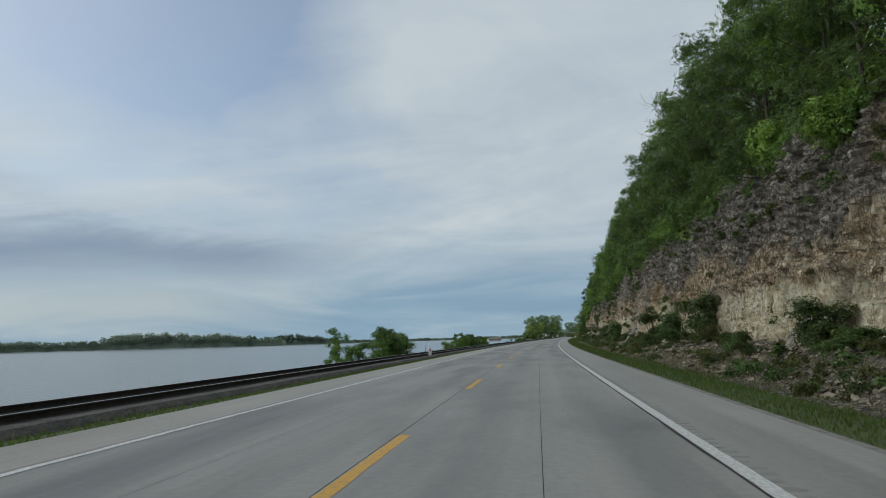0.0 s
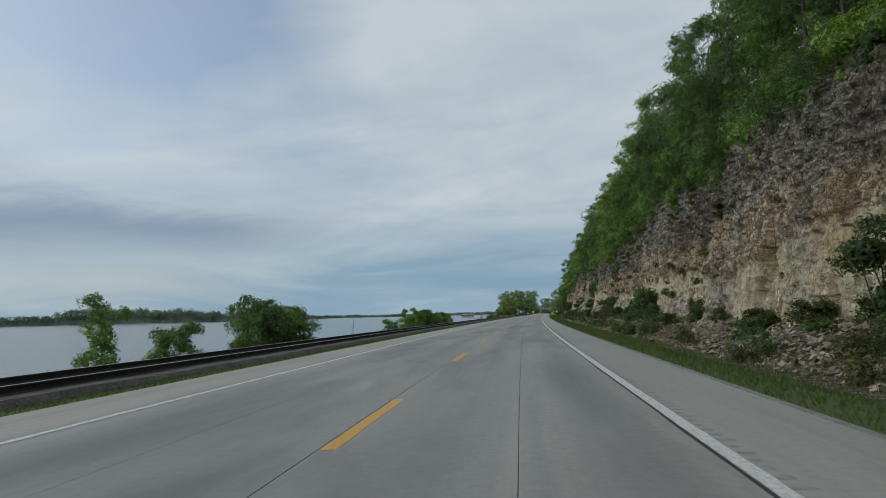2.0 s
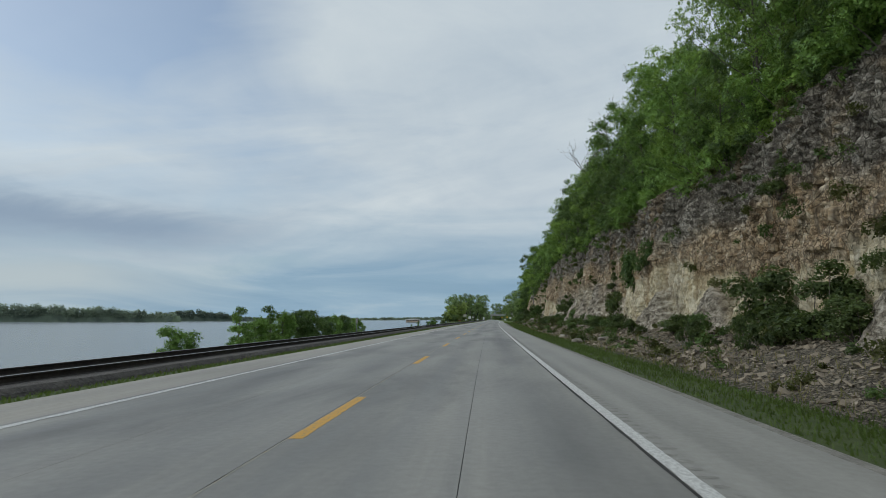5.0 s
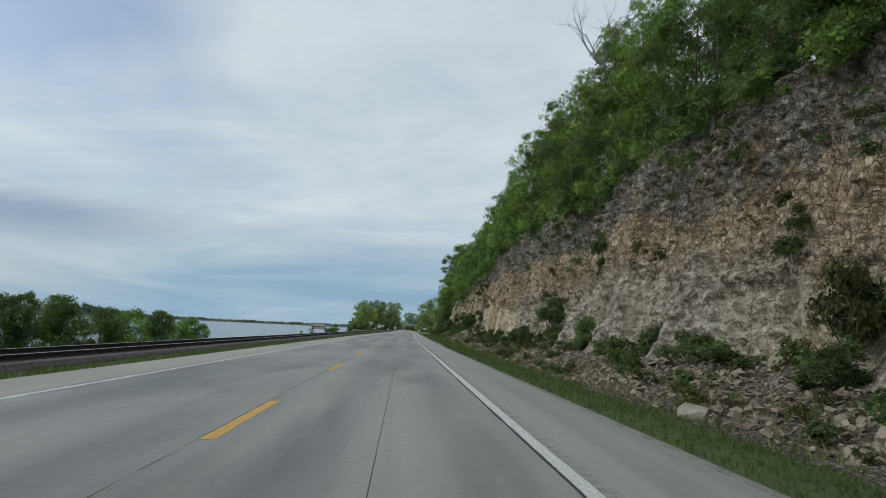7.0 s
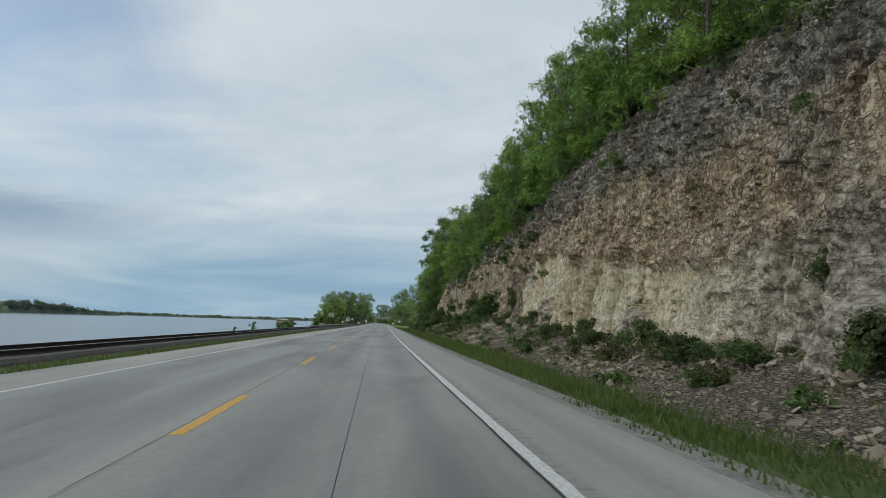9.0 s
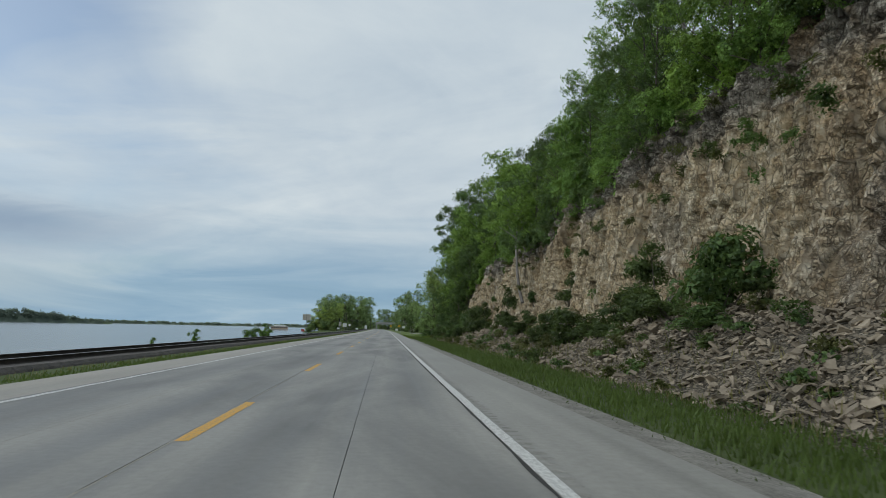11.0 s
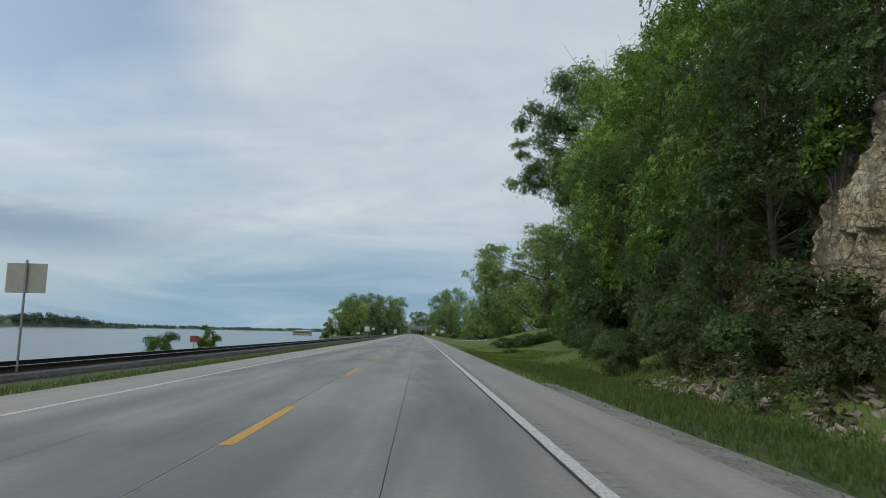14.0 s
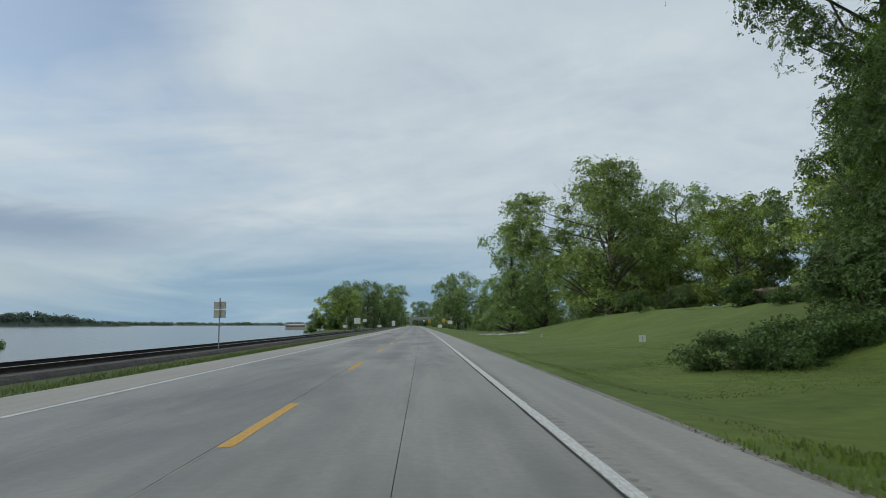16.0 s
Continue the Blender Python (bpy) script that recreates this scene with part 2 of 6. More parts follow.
def rock_material(name):
    """Limestone: a pale buff wall below, ochre blocky beds, weathered grey above, grey debris cones (attribute beds);
    rust stains, dark water streaks, pits and upright cracks with their shade painted in.
    """
    m, N, L, b = material(name, 0.92, 0, 0.15)
    oc = N.new("ShaderNodeTexCoord").outputs["Object"]
    at_beds, zones = N.new("ShaderNodeAttribute"), N.new("ShaderNodeSeparateXYZ")
    at_beds.attribute_name = "beds"
    L.new(at_beds.outputs["Vector"], zones.inputs[0])
    grain = tex(N, L, "Noise", 2.2, 9, vec=oc, stretch=(1, 1, 1.3), rough=0.72)
    patch = tex(N, L, "Noise", 0.33, 6, vec=oc, stretch=(1, 1, 0.6), rough=0.62)
    v = mix(N, L, 0.45, grain.outputs[0], patch.outputs[0])
    pale = ramp(N, L, v, [(0.36, (0.46, 0.40, 0.275)), (0.46, (0.73, 0.645, 0.455)), (0.60, (0.84, 0.78, 0.61))])
    ochre = ramp(N, L, v, [(0.36, (0.32, 0.25, 0.175)), (0.47, (0.68, 0.535, 0.37)), (0.60, (0.84, 0.72, 0.54))])
    grey = ramp(N, L, v, [(0.37, (0.14, 0.131, 0.112)), (0.48, (0.34, 0.32, 0.277)), (0.62, (0.64, 0.61, 0.54))])
    debris = ramp(N, L, grain.outputs[0], [(0.36, (0.165, 0.148, 0.122)), (0.49, (0.385, 0.35, 0.29)), (0.62, (0.60, 0.56, 0.48))])
    col = mix(N, L, zones.outputs[0], ochre, pale)
    col = mix(N, L, zones.outputs[1], col, grey)
    # patches of grey skin also lie on the lower wall
    skin = tex(N, L, "Noise", 0.16, 6, vec=oc, stretch=(1, 1, 0.5), rough=0.65, dist=0.6)
    col = mix(N, L, ramp(N, L, skin.outputs[0], [(0.53, (0, 0, 0)), (0.64, (0.65, 0.65, 0.65))]), col, grey)
    rust = tex(N, L, "Noise", 0.42, 7, vec=oc, stretch=(1, 1, 0.35), rough=0.6, dist=0.7)
    col = mix(N, L, ramp(N, L, rust.outputs[0], [(0.53, (0, 0, 0)), (0.66, (0.55, 0.55, 0.55))]), col, (0.39, 0.265, 0.125))
    run = tex(N, L, "Noise", 1.5, 6, vec=oc, stretch=(1, 1, 0.07), rough=0.65)
    col = mix(N, L, ramp(N, L, run.outputs[0], [(0.54, (0, 0, 0)), (0.70, (0.45, 0.45, 0.45))]), col, (0.09, 0.083, 0.075))
    col = mix(N, L, zones.outputs[2], col, debris)
    # stones differ in tone from block to block (attribute stones: tone, open joint)
    at_stones, stone_vals = N.new("ShaderNodeAttribute"), N.new("ShaderNodeSeparateXYZ")
    at_stones.attribute_name = "stones"
    L.new(at_stones.outputs["Vector"], stone_vals.inputs[0])
    block_tone = ramp(N, L, stone_vals.outputs[0], [(0.1, (0.26, 0.25, 0.245)), (0.9, (0.72, 0.71, 0.69))])
    col = mix(N, L, mix(N, L, zones.outputs[0], (0.32, 0.32, 0.32), (0.15, 0.15, 0.15)), col, block_tone, "SOFT_LIGHT")
    cell = N.new("ShaderNodeTexVoronoi")
    cell.inputs["Scale"].default_value = 4.6
    cm = N.new("ShaderNodeMapping")
    cm.inputs["Scale"].default_value = (0.9, 0.9, 0.85)
    warp = tex(N, L, "Noise", 2.3, 5, vec=oc, rough=0.6)
    wv = mix(N, L, 0.35, oc, warp.outputs["Color"], "ADD")
    L.new(wv, cm.inputs[0]), L.new(cm.outputs[0], cell.inputs["Vector"])
    rim = N.new("ShaderNodeTexVoronoi")
    rim.feature = "DISTANCE_TO_EDGE"
    rim.inputs["Scale"].default_value = 4.6
    L.new(cm.outputs[0], rim.inputs["Vector"])
    tone = ramp(N, L, cell.outputs["Color"], [(0.15, (0.22, 0.21, 0.21)), (0.85, (0.74, 0.72, 0.69))])
    col = mix(N, L, 0.75, col, tone, "SOFT_LIGHT")
    # short upright pits and cracks
    pits = N.new("ShaderNodeTexVoronoi")
    pits.inputs["Scale"].default_value = 5.5
    pm = N.new("ShaderNodeMapping")
    pm.inputs["Scale"].default_value = (1.3, 1.3, 0.45)
    L.new(wv, pm.inputs[0]), L.new(pm.outputs[0], pits.inputs["Vector"])
    pit = ramp(N, L, pits.outputs["Distance"], [(0.07, (1, 1, 1)), (0.17, (0, 0, 0))])
    pit = mix(N, L, 1.0, pit, ramp(N, L, pits.outputs["Color"], [(0.42, (0, 0, 0)), (0.52, (1, 1, 1))]), "MULTIPLY")
    # straight-sided slabs of three sizes, taller than wide, with open cracks between some of them
    gate = tex(N, L, "Noise", 0.9, 4, vec=oc)
    wobble = mix(N, L, 0.10, oc, warp.outputs["Color"], "ADD")
    slabs = []
    for across, up, lo, hi in ((1.9, 0.5, 0.006, 0.026), (4.4, 1.9, 0.025, 0.09), (9.5, 4.6, 0.04, 0.15)):
        sm = N.new("ShaderNodeMapping")
        sm.inputs["Scale"].default_value = (across, across, up)
        L.new(wobble, sm.inputs[0])
        edge, slab = N.new("ShaderNodeTexVoronoi"), N.new("ShaderNodeTexVoronoi")
        edge.feature = "DISTANCE_TO_EDGE"
        for q in (edge, slab):
            q.inputs["Scale"].default_value = 1.0
            L.new(sm.outputs[0], q.inputs["Vector"])
        slabs.append((ramp(N, L, edge.outputs["Distance"], [(lo, (1, 1, 1)), (hi, (0, 0, 0))]), slab.outputs["Color"]))
    (wide, _), (hair, small_slab), (chip, chip_slab) = slabs
    wide = mix(N, L, 1.0, wide, ramp(N, L, gate.outputs[0], [(0.42, (0.05, 0.05, 0.05)), (0.54, (1, 1, 1))]), "MULTIPLY")
    hair = mix(N, L, 1.0, hair, ramp(N, L, gate.outputs[0], [(0.44, (0.85, 0.85, 0.85)), (0.60, (0.1, 0.1, 0.1))]), "MULTIPLY")
    chip = mix(N, L, 1.0, chip, ramp(N, L, grain.outputs[0], [(0.42, (0.9, 0.9, 0.9)), (0.56, (0.05, 0.05, 0.05))]), "MULTIPLY")
    wide = mix(N, L, zones.outputs[0], wide, mix(N, L, 1.0, wide, (0.45, 0.45, 0.45), "MULTIPLY"))
    hair = mix(N, L, zones.outputs[0], hair, mix(N, L, 1.0, hair, (0.22, 0.22, 0.22), "MULTIPLY"))
    chip = mix(N, L, zones.outputs[0], chip, mix(N, L, 1.0, chip, (0.55, 0.55, 0.55), "MULTIPLY"))
    # debris and rotten rock have no large cracks, only chips
    wide = mix(N, L, zones.outputs[2], wide, (0, 0, 0))
    hair = mix(N, L, 1.0, hair, mix(N, L, zones.outputs[2], (1, 1, 1), (0.3, 0.3, 0.3)), "MULTIPLY")
    crack = mix(N, L, 1.0, mix(N, L, 1.0, wide, hair, "LIGHTEN"), chip, "LIGHTEN")
    col = mix(N, L, 0.4, col, ramp(N, L, chip_slab, [(0.15, (0.25, 0.25, 0.25)), (0.85, (0.74, 0.73, 0.71))]), "SOFT_LIGHT")
    beds = tex(N, L, "Noise", 1.0, 6, vec=oc, stretch=(0.7, 0.7, 9.0), rough=0.72)
    seam = ramp(N, L, beds.outputs[0], [(0.34, (0.5, 0.5, 0.5)), (0.41, (0, 0, 0))])
    dark = mix(N, L, 1.0, mix(N, L, 1.0, crack, pit, "LIGHTEN"), seam, "LIGHTEN")
    # open joints between the blocks, outside the massive wall
    open_joint = ramp(N, L, rim.outputs["Distance"], [(0.02, (1, 1, 1)), (0.085, (0, 0, 0))])
    some = tex(N, L, "Noise", 0.8, 4, vec=oc)
    open_joint = mix(N, L, 1.0, open_joint, ramp(N, L, some.outputs[0], [(0.40, (0.1, 0.1, 0.1)), (0.56, (1, 1, 1))]), "MULTIPLY")
    open_joint = mix(N, L, zones.outputs[0], open_joint, mix(N, L, 1.0, open_joint, (0.25, 0.25, 0.25), "MULTIPLY"))
    open_joint = mix(N, L, 1.0, open_joint, (0.7, 0.7, 0.7), "MULTIPLY")
    dark = mix(N, L, 1.0, dark, mix(N, L, 1.0, open_joint, stone_vals.outputs[1], "LIGHTEN"), "LIGHTEN")
    # cracks, pits, seams and joints go near-black: the shade in them is painted
    col = mix(N, L, mix(N, L, 1.0, dark, (0.85, 0.85, 0.85), "MULTIPLY"), col, (0.05, 0.043, 0.036))
    L.new(col, b.inputs["Base Color"])
    fine = tex(N, L, "Noise", 5.0, 9, vec=oc, stretch=(1, 1, 0.8), rough=0.8)
    h = mix(N, L, 0.35, fine.outputs[0], cell.outputs["Color"])
    h = mix(N, L, 0.5, h, mix(N, L, 0.6, small_slab, chip_slab))
    h = mix(N, L, 0.7, h, mix(N, L, 1.0, (1, 1, 1), dark, "SUBTRACT"), "MULTIPLY")
    bump(N, L, b, h, 1.0, 0.32)
    return m


def scree_material(name):
    """Broken stone: angular bits of many tones with dark gaps and earth between."""
    m, N, L, b = material(name, 0.95, 0, 0.2)
    oc = N.new("ShaderNodeTexCoord").outputs["Object"]
    warp = tex(N, L, "Noise", 2.0, 4, vec=oc)
    wv = mix(N, L, 0.12, oc, warp.outputs["Color"], "ADD")
    big, small = tex(N, L, "Voronoi", 6.5, vec=wv), tex(N, L, "Voronoi", 15.0, vec=wv)
    gap = tex(N, L, "Voronoi", 6.5, vec=wv)
    gap.feature = "DISTANCE_TO_EDGE"
    c1 = ramp(N, L, big.outputs["Color"], [(0.15, (0.065, 0.058, 0.045)), (0.5, (0.16, 0.141, 0.108)), (0.9, (0.36, 0.32, 0.255))])
    c2 = ramp(N, L, small.outputs["Color"], [(0.15, (0.06, 0.052, 0.04)), (0.85, (0.29, 0.25, 0.19))])
    patch = tex(N, L, "Noise", 0.5, 4, vec=oc)
    col = mix(N, L, ramp(N, L, patch.outputs[0], [(0.4, (0.25, 0.25, 0.25)), (0.6, (0.85, 0.85, 0.85))]), c1, c2)
    edge = ramp(N, L, gap.outputs["Distance"], [(0.0, (0.8, 0.8, 0.8)), (0.12, (0, 0, 0))])
    col = mix(N, L, edge, col, (0.035, 0.03, 0.025))
    L.new(col, b.inputs["Base Color"])
    bump(N, L, b, mix(N, L, 0.5, big.outputs["Color"], ramp(N, L, gap.outputs["Distance"], [(0.0, (0, 0, 0)), (0.2, (1, 1, 1))])), 0.9, 0.12)
    return m


def leaf_material(name, dark, light, blotch=0.35, leaf=0.0, cover=0.52):
    """Foliage; with a leaf size each face is a spray of single leaves with gaps between them."""
    m, N, L, b = material(name, 0.55, 0, 0.3)
    g = N.new("ShaderNodeNewGeometry")
    o = N.new("ShaderNodeObjectInfo")
    big = tex(N, L, "Noise", blotch, 3)
    v = mix(N, L, 0.6, g.outputs["Random Per Island"], ramp(N, L, big.outputs[0], [(0.36, (0.2, 0.2, 0.2)), (0.64, (0.8, 0.8, 0.8))]))
    v = mix(N, L, 0.22, v, o.outputs["Random"])
    if leaf:
        cell = tex(N, L, "Voronoi", 1.0 / leaf)
        v = mix(N, L, 0.30, v, cell.outputs["Color"])
        nm = N.new("ShaderNodeVectorMath")
        nm.operation = "MULTIPLY_ADD"
        L.new(cell.outputs["Color"], nm.inputs[0])
        nm.inputs[1].default_value, nm.inputs[2].default_value = (1.0, 1.0, 1.0), (-0.5, -0.5, -0.5)
        ad = N.new("ShaderNodeVectorMath")
        ad.operation = "ADD"
        L.new(nm.outputs[0], ad.inputs[0]), L.new(g.outputs["Normal"], ad.inputs[1])
        no = N.new("ShaderNodeVectorMath")
        no.operation = "NORMALIZE"
        L.new(ad.outputs[0], no.inputs[0])
        L.new(no.outputs[0], b.inputs["Normal"])
    col = ramp(N, L, v, [(0.33, tuple(c * 0.7 for c in dark)), (0.48, tuple(0.6 * a + 0.4 * c for a, c in zip(dark, light))), (0.66, tuple(c * 1.15 for c in light))])
    L.new(col, b.inputs["Base Color"])
    tr = N.new("ShaderNodeBsdfTranslucent")
    L.new(mix(N, L, 0.5, col, (0.22, 0.30, 0.05)), tr.inputs[0])
    sh = N.new("ShaderNodeMixShader")
    sh.inputs[0].default_value = 0.38
    L.new(b.outputs[0], sh.inputs[1]), L.new(tr.outputs[0], sh.inputs[2])
    out = sh.outputs[0]
    if leaf:
        hole = N.new("ShaderNodeMath")
        hole.operation = "GREATER_THAN"
        L.new(cell.outputs["Distance"], hole.inputs[0])
        hole.inputs[1].default_value = cover
        gap, tp = N.new("ShaderNodeMixShader"), N.new("ShaderNodeBsdfTransparent")
        L.new(hole.outputs[0], gap.inputs[0]), L.new(out, gap.inputs[1]), L.new(tp.outputs[0], gap.inputs[2])
        out = gap.outputs[0]
    L.new(out, N["Material Output"].inputs[0])
    return m


def water_material():
    m, N, L, b = material("river_water", 0.16, 0, 0.5)
    b.inputs["Base Color"].default_value = (0.080, 0.086, 0.082, 1)
    oc = N.new("ShaderNodeTexCoord").outputs["Object"]
    a = tex(N, L, "Noise", 0.9, 5, vec=oc, stretch=(1, 0.5, 1), rough=0.6)
    c = tex(N, L, "Noise", 0.06, 4, vec=oc, stretch=(1, 0.4, 1))
    h = mix(N, L, 0.4, a.outputs[0], c.outputs[0])
    bump(N, L, b, h, 0.25, 0.25)
    return m


MAT = {
    "lane": concrete_material("lane_concrete", (0.208, 0.203, 0.187), (0.362, 0.352, 0.322), True),
    "shoulder": concrete_material("shoulder_concrete", (0.24, 0.234, 0.214), (0.365, 0.356, 0.325), False),
    "worn_shoulder": concrete_material("scraped_shoulder_concrete", (0.25, 0.228, 0.19), (0.43, 0.40, 0.345), False),
    "groove_patch": simple("shaded_groove_patch", (0.17, 0.165, 0.15), (0.36, 0.35, 0.32), 9, 0.85),
    "seam": simple("dark_seam", (0.02, 0.02, 0.019), (0.06, 0.058, 0.055), 14, 0.8),
    "tar": simple("joint_tar", (0.055, 0.055, 0.053), (0.10, 0.10, 0.097), 8, 0.7),
    "white_paint": paint_material("worn_white_paint", (0.68, 0.68, 0.655), (0.47, 0.465, 0.445), 0.49),
    "yellow_paint": paint_material("worn_yellow_paint", (0.64, 0.34, 0.035), (0.31, 0.25, 0.14), 0.44),
    "yellow_trace": paint_material("yellow_paint_trace", (0.46, 0.31, 0.10), (0.29, 0.275, 0.235), 0.60),
    "gravel": simple("roadside_gravel", (0.12, 0.115, 0.10), (0.36, 0.345, 0.31), 16, 0.95, strength=0.9, distance=0.04),
    "grass_ground": simple("verge_turf", (0.044, 0.068, 0.019), (0.086, 0.114, 0.034), 3, 0.95, strength=0.6, distance=0.05),
    "lawn": simple("mown_lawn", (0.060, 0.096, 0.015), (0.140, 0.190, 0.034), 2.2, 0.95, strength=0.6, distance=0.03),
    "scree": scree_material("broken_stone"),
    "forest_floor": simple("forest_floor", (0.02, 0.03, 0.01), (0.06, 0.075, 0.025), 2, 1.0, strength=0.8, distance=0.2),
    "ballast": simple("railway_ballast", (0.045, 0.041, 0.038), (0.17, 0.155, 0.142), 14, 0.95, strength=1.0, distance=0.06),
    "tie": simple("creosoted_tie", (0.025, 0.02, 0.016), (0.085, 0.07, 0.058), 5, 0.9, stretch=(1, 6, 1)),
    "rail_side": simple("rusty_rail", (0.022, 0.019, 0.017), (0.058, 0.048, 0.042), 8, 0.85),
    "rail_top": simple("worn_rail", (0.26, 0.255, 0.25), (0.38, 0.37, 0.36), 8, 0.48, 0.8),
    "rock": rock_material("limestone"),
    "bark": simple("tree_bark", (0.05, 0.042, 0.035), (0.17, 0.15, 0.125), 3, 0.95, stretch=(1, 1, 0.2), strength=0.8, distance=0.05),
    "pale_bark": simple("pale_bark", (0.12, 0.11, 0.10), (0.28, 0.265, 0.245), 3, 0.9, stretch=(1, 1, 0.25), strength=0.6, distance=0.04),
    "leaf_mid": leaf_material("leaf_green", (0.068, 0.146, 0.034), (0.228, 0.388, 0.086), 0.22, 0.115),
    "leaf_bright": leaf_material("leaf_fresh_green", (0.100, 0.190, 0.032), (0.300, 0.470, 0.094), 0.22, 0.115),
    "leaf_dark": leaf_material("leaf_dark_green", (0.047, 0.093, 0.034), (0.148, 0.236, 0.076), 0.22, 0.10),
    "leaf_scrub": leaf_material("leaf_scrub_green", (0.041, 0.068, 0.027), (0.126, 0.176, 0.063), 0.4, 0.08),
    "leaf_dry": leaf_material("leaf_olive", (0.051, 0.056, 0.020), (0.152, 0.152, 0.061), 0.35, 0.085),
    "grass_blade": leaf_material("grass_blade", (0.066, 0.104, 0.027), (0.096, 0.144, 0.040), 0.5),
    "lawn_blade": leaf_material("lawn_blade", (0.100, 0.152, 0.026), (0.160, 0.228, 0.047), 0.3),
    "dry_blade": leaf_material("dry_grass_blade", (0.09, 0.085, 0.035), (0.24, 0.21, 0.10), 0.8),
    # lawn and far-end trees: greens lightened, partly to paint in the haze of distance
    "leaf_pale_haze": leaf_material("leaf_pale_green", (0.145, 0.215, 0.068), (0.385, 0.490, 0.150), 0.2, 0.24),
    "leaf_soft_haze": leaf_material("leaf_soft_dark_green", (0.120, 0.192, 0.080), (0.310, 0.425, 0.158), 0.2, 0.24),
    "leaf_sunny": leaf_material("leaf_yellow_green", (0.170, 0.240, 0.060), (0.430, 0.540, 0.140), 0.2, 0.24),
    # far shore foliage: haze over the water is painted in as a paler, bluer green
    "hazed_far_leaf": leaf_material("hazed_far_leaf", (0.190, 0.245, 0.215), (0.300, 0.360, 0.270), 0.05),
    "water": water_material(),
    "galvanised": simple("galvanised_steel", (0.22, 0.225, 0.23), (0.36, 0.365, 0.37), 12, 0.5, 0.7),
    "sign_back": simple("weathered_sign_back", (0.40, 0.385, 0.33), (0.56, 0.54, 0.47), 4, 0.6, 0.2),
    "white": simple("white_board", (0.62, 0.62, 0.60), (0.78, 0.78, 0.76), 3, 0.6),
    "red": simple("red_board", (0.38, 0.05, 0.03), (0.52, 0.08, 0.05), 4, 0.55),
    "sign_yellow": simple("yellow_sign", (0.70, 0.36, 0.02), (0.80, 0.44, 0.03), 3, 0.5),
    "sign_green": simple("green_sign", (0.02, 0.16, 0.09), (0.03, 0.20, 0.12), 3, 0.5),
    "black": simple("black_paint", (0.012, 0.012, 0.012), (0.03, 0.03, 0.03), 4, 0.6),
    "pale_stone": simple("pale_stone", (0.30, 0.29, 0.27), (0.55, 0.53, 0.50), 4, 0.9, strength=0.7, distance=0.05),
    "cast_concrete": simple("cast_concrete", (0.25, 0.25, 0.24), (0.42, 0.42, 0.40), 1.5, 0.85),
    "brick_wall": simple("buff_wall", (0.38, 0.28, 0.20), (0.54, 0.43, 0.33), 2, 0.85),
    "window_glass": material("window_glass", 0.08, 0, 0.6)[0],
    "rubber": simple("dark_rubber", (0.015, 0.015, 0.015), (0.035, 0.035, 0.035), 6, 0.7),
}
MAT["window_glass"].node_tree.nodes["Principled BSDF"].inputs["Base Color"].default_value = (0.03, 0.04, 0.045, 1)


# ---- small builders ----
def fast_mesh(name, verts, faces):
    """A mesh from arrays of vertices (n, 3) and faces (m, k)."""
    verts, faces = np.asarray(verts, np.float32), np.asarray(faces, np.int32)
    me = bpy.data.meshes.new(name)
    me.vertices.add(len(verts))
    me.vertices.foreach_set("co", verts.reshape(-1))
    me.loops.add(faces.size)
    me.loops.foreach_set("vertex_index", faces.reshape(-1))
    me.polygons.add(len(faces))
    me.polygons.foreach_set("loop_start", np.arange(0, faces.size, faces.shape[1], dtype=np.int32))
    me.update(calc_edges=True)
    me.shade_flat()
    return me


def mesh_ob(name, verts, faces, mat, parent=None, label="", smooth_faces=False):
    me = fast_mesh(name, verts, faces)
    for q in (mat if isinstance(mat, (list, tuple)) else [mat]):
        me.materials.append(q)
    if smooth_faces:
        me.polygons.foreach_set("use_smooth", [True] * len(me.polygons))
    ob = new(name, me)
    if parent:
        ob.parent = parent
    if label:
        ob["label"] = label
    return ob


def quads_mesh(name, corners, mat):
    """A mesh of separate quads from an array (n, 4, 3)."""
    n = len(corners)
    me = bpy.data.meshes.new(name)
    me.vertices.add(n * 4)
    me.vertices.foreach_set("co", np.ascontiguousarray(corners, dtype=np.float32).reshape(-1))
    me.loops.add(n * 4)
    me.loops.foreach_set("vertex_index", np.arange(n * 4, dtype=np.int32))
    me.polygons.add(n)
    me.polygons.foreach_set("loop_start", np.arange(0, n * 4, 4, dtype=np.int32))
    me.materials.append(mat)
    me.update(calc_edges=True)
    me.shade_flat()
    return me


def part(name, bm, mat, parent=None, label="", smooth_faces=False):
    me = bpy.data.meshes.new(name)
    bm.to_mesh(me)
    bm.free()
    me.materials.append(mat)
    if smooth_faces:
        me.polygons.foreach_set("use_smooth", [True] * len(me.polygons))
    ob = new(name, me)
    if parent:
        ob.parent = parent
    if label:
        ob["label"] = label
    return ob


def box(bm, size, m=None, bevel=0.0):
    r = bmesh.ops.create_cube(bm, size=1.0, matrix=(m or Matrix()) @ Matrix.Diagonal((*size, 1)))
    if bevel:
        es = {e for v in r["verts"] for e in v.link_edges}
        bmesh.ops.bevel(bm, geom=list(es), offset=bevel, segments=1, affect="EDGES")
    return bm


def rod(bm, a, b, r1, r2=None, sides=8):
    a, b = Vector(a), Vector(b)
    d = b - a
    m = Matrix.Translation((a + b) / 2) @ d.to_track_quat("Z", "Y").to_matrix().to_4x4()
    bmesh.ops.create_cone(bm, cap_ends=True, segments=sides, radius1=r1, radius2=r1 if r2 is None else r2, depth=d.length, matrix=m)
    return bm


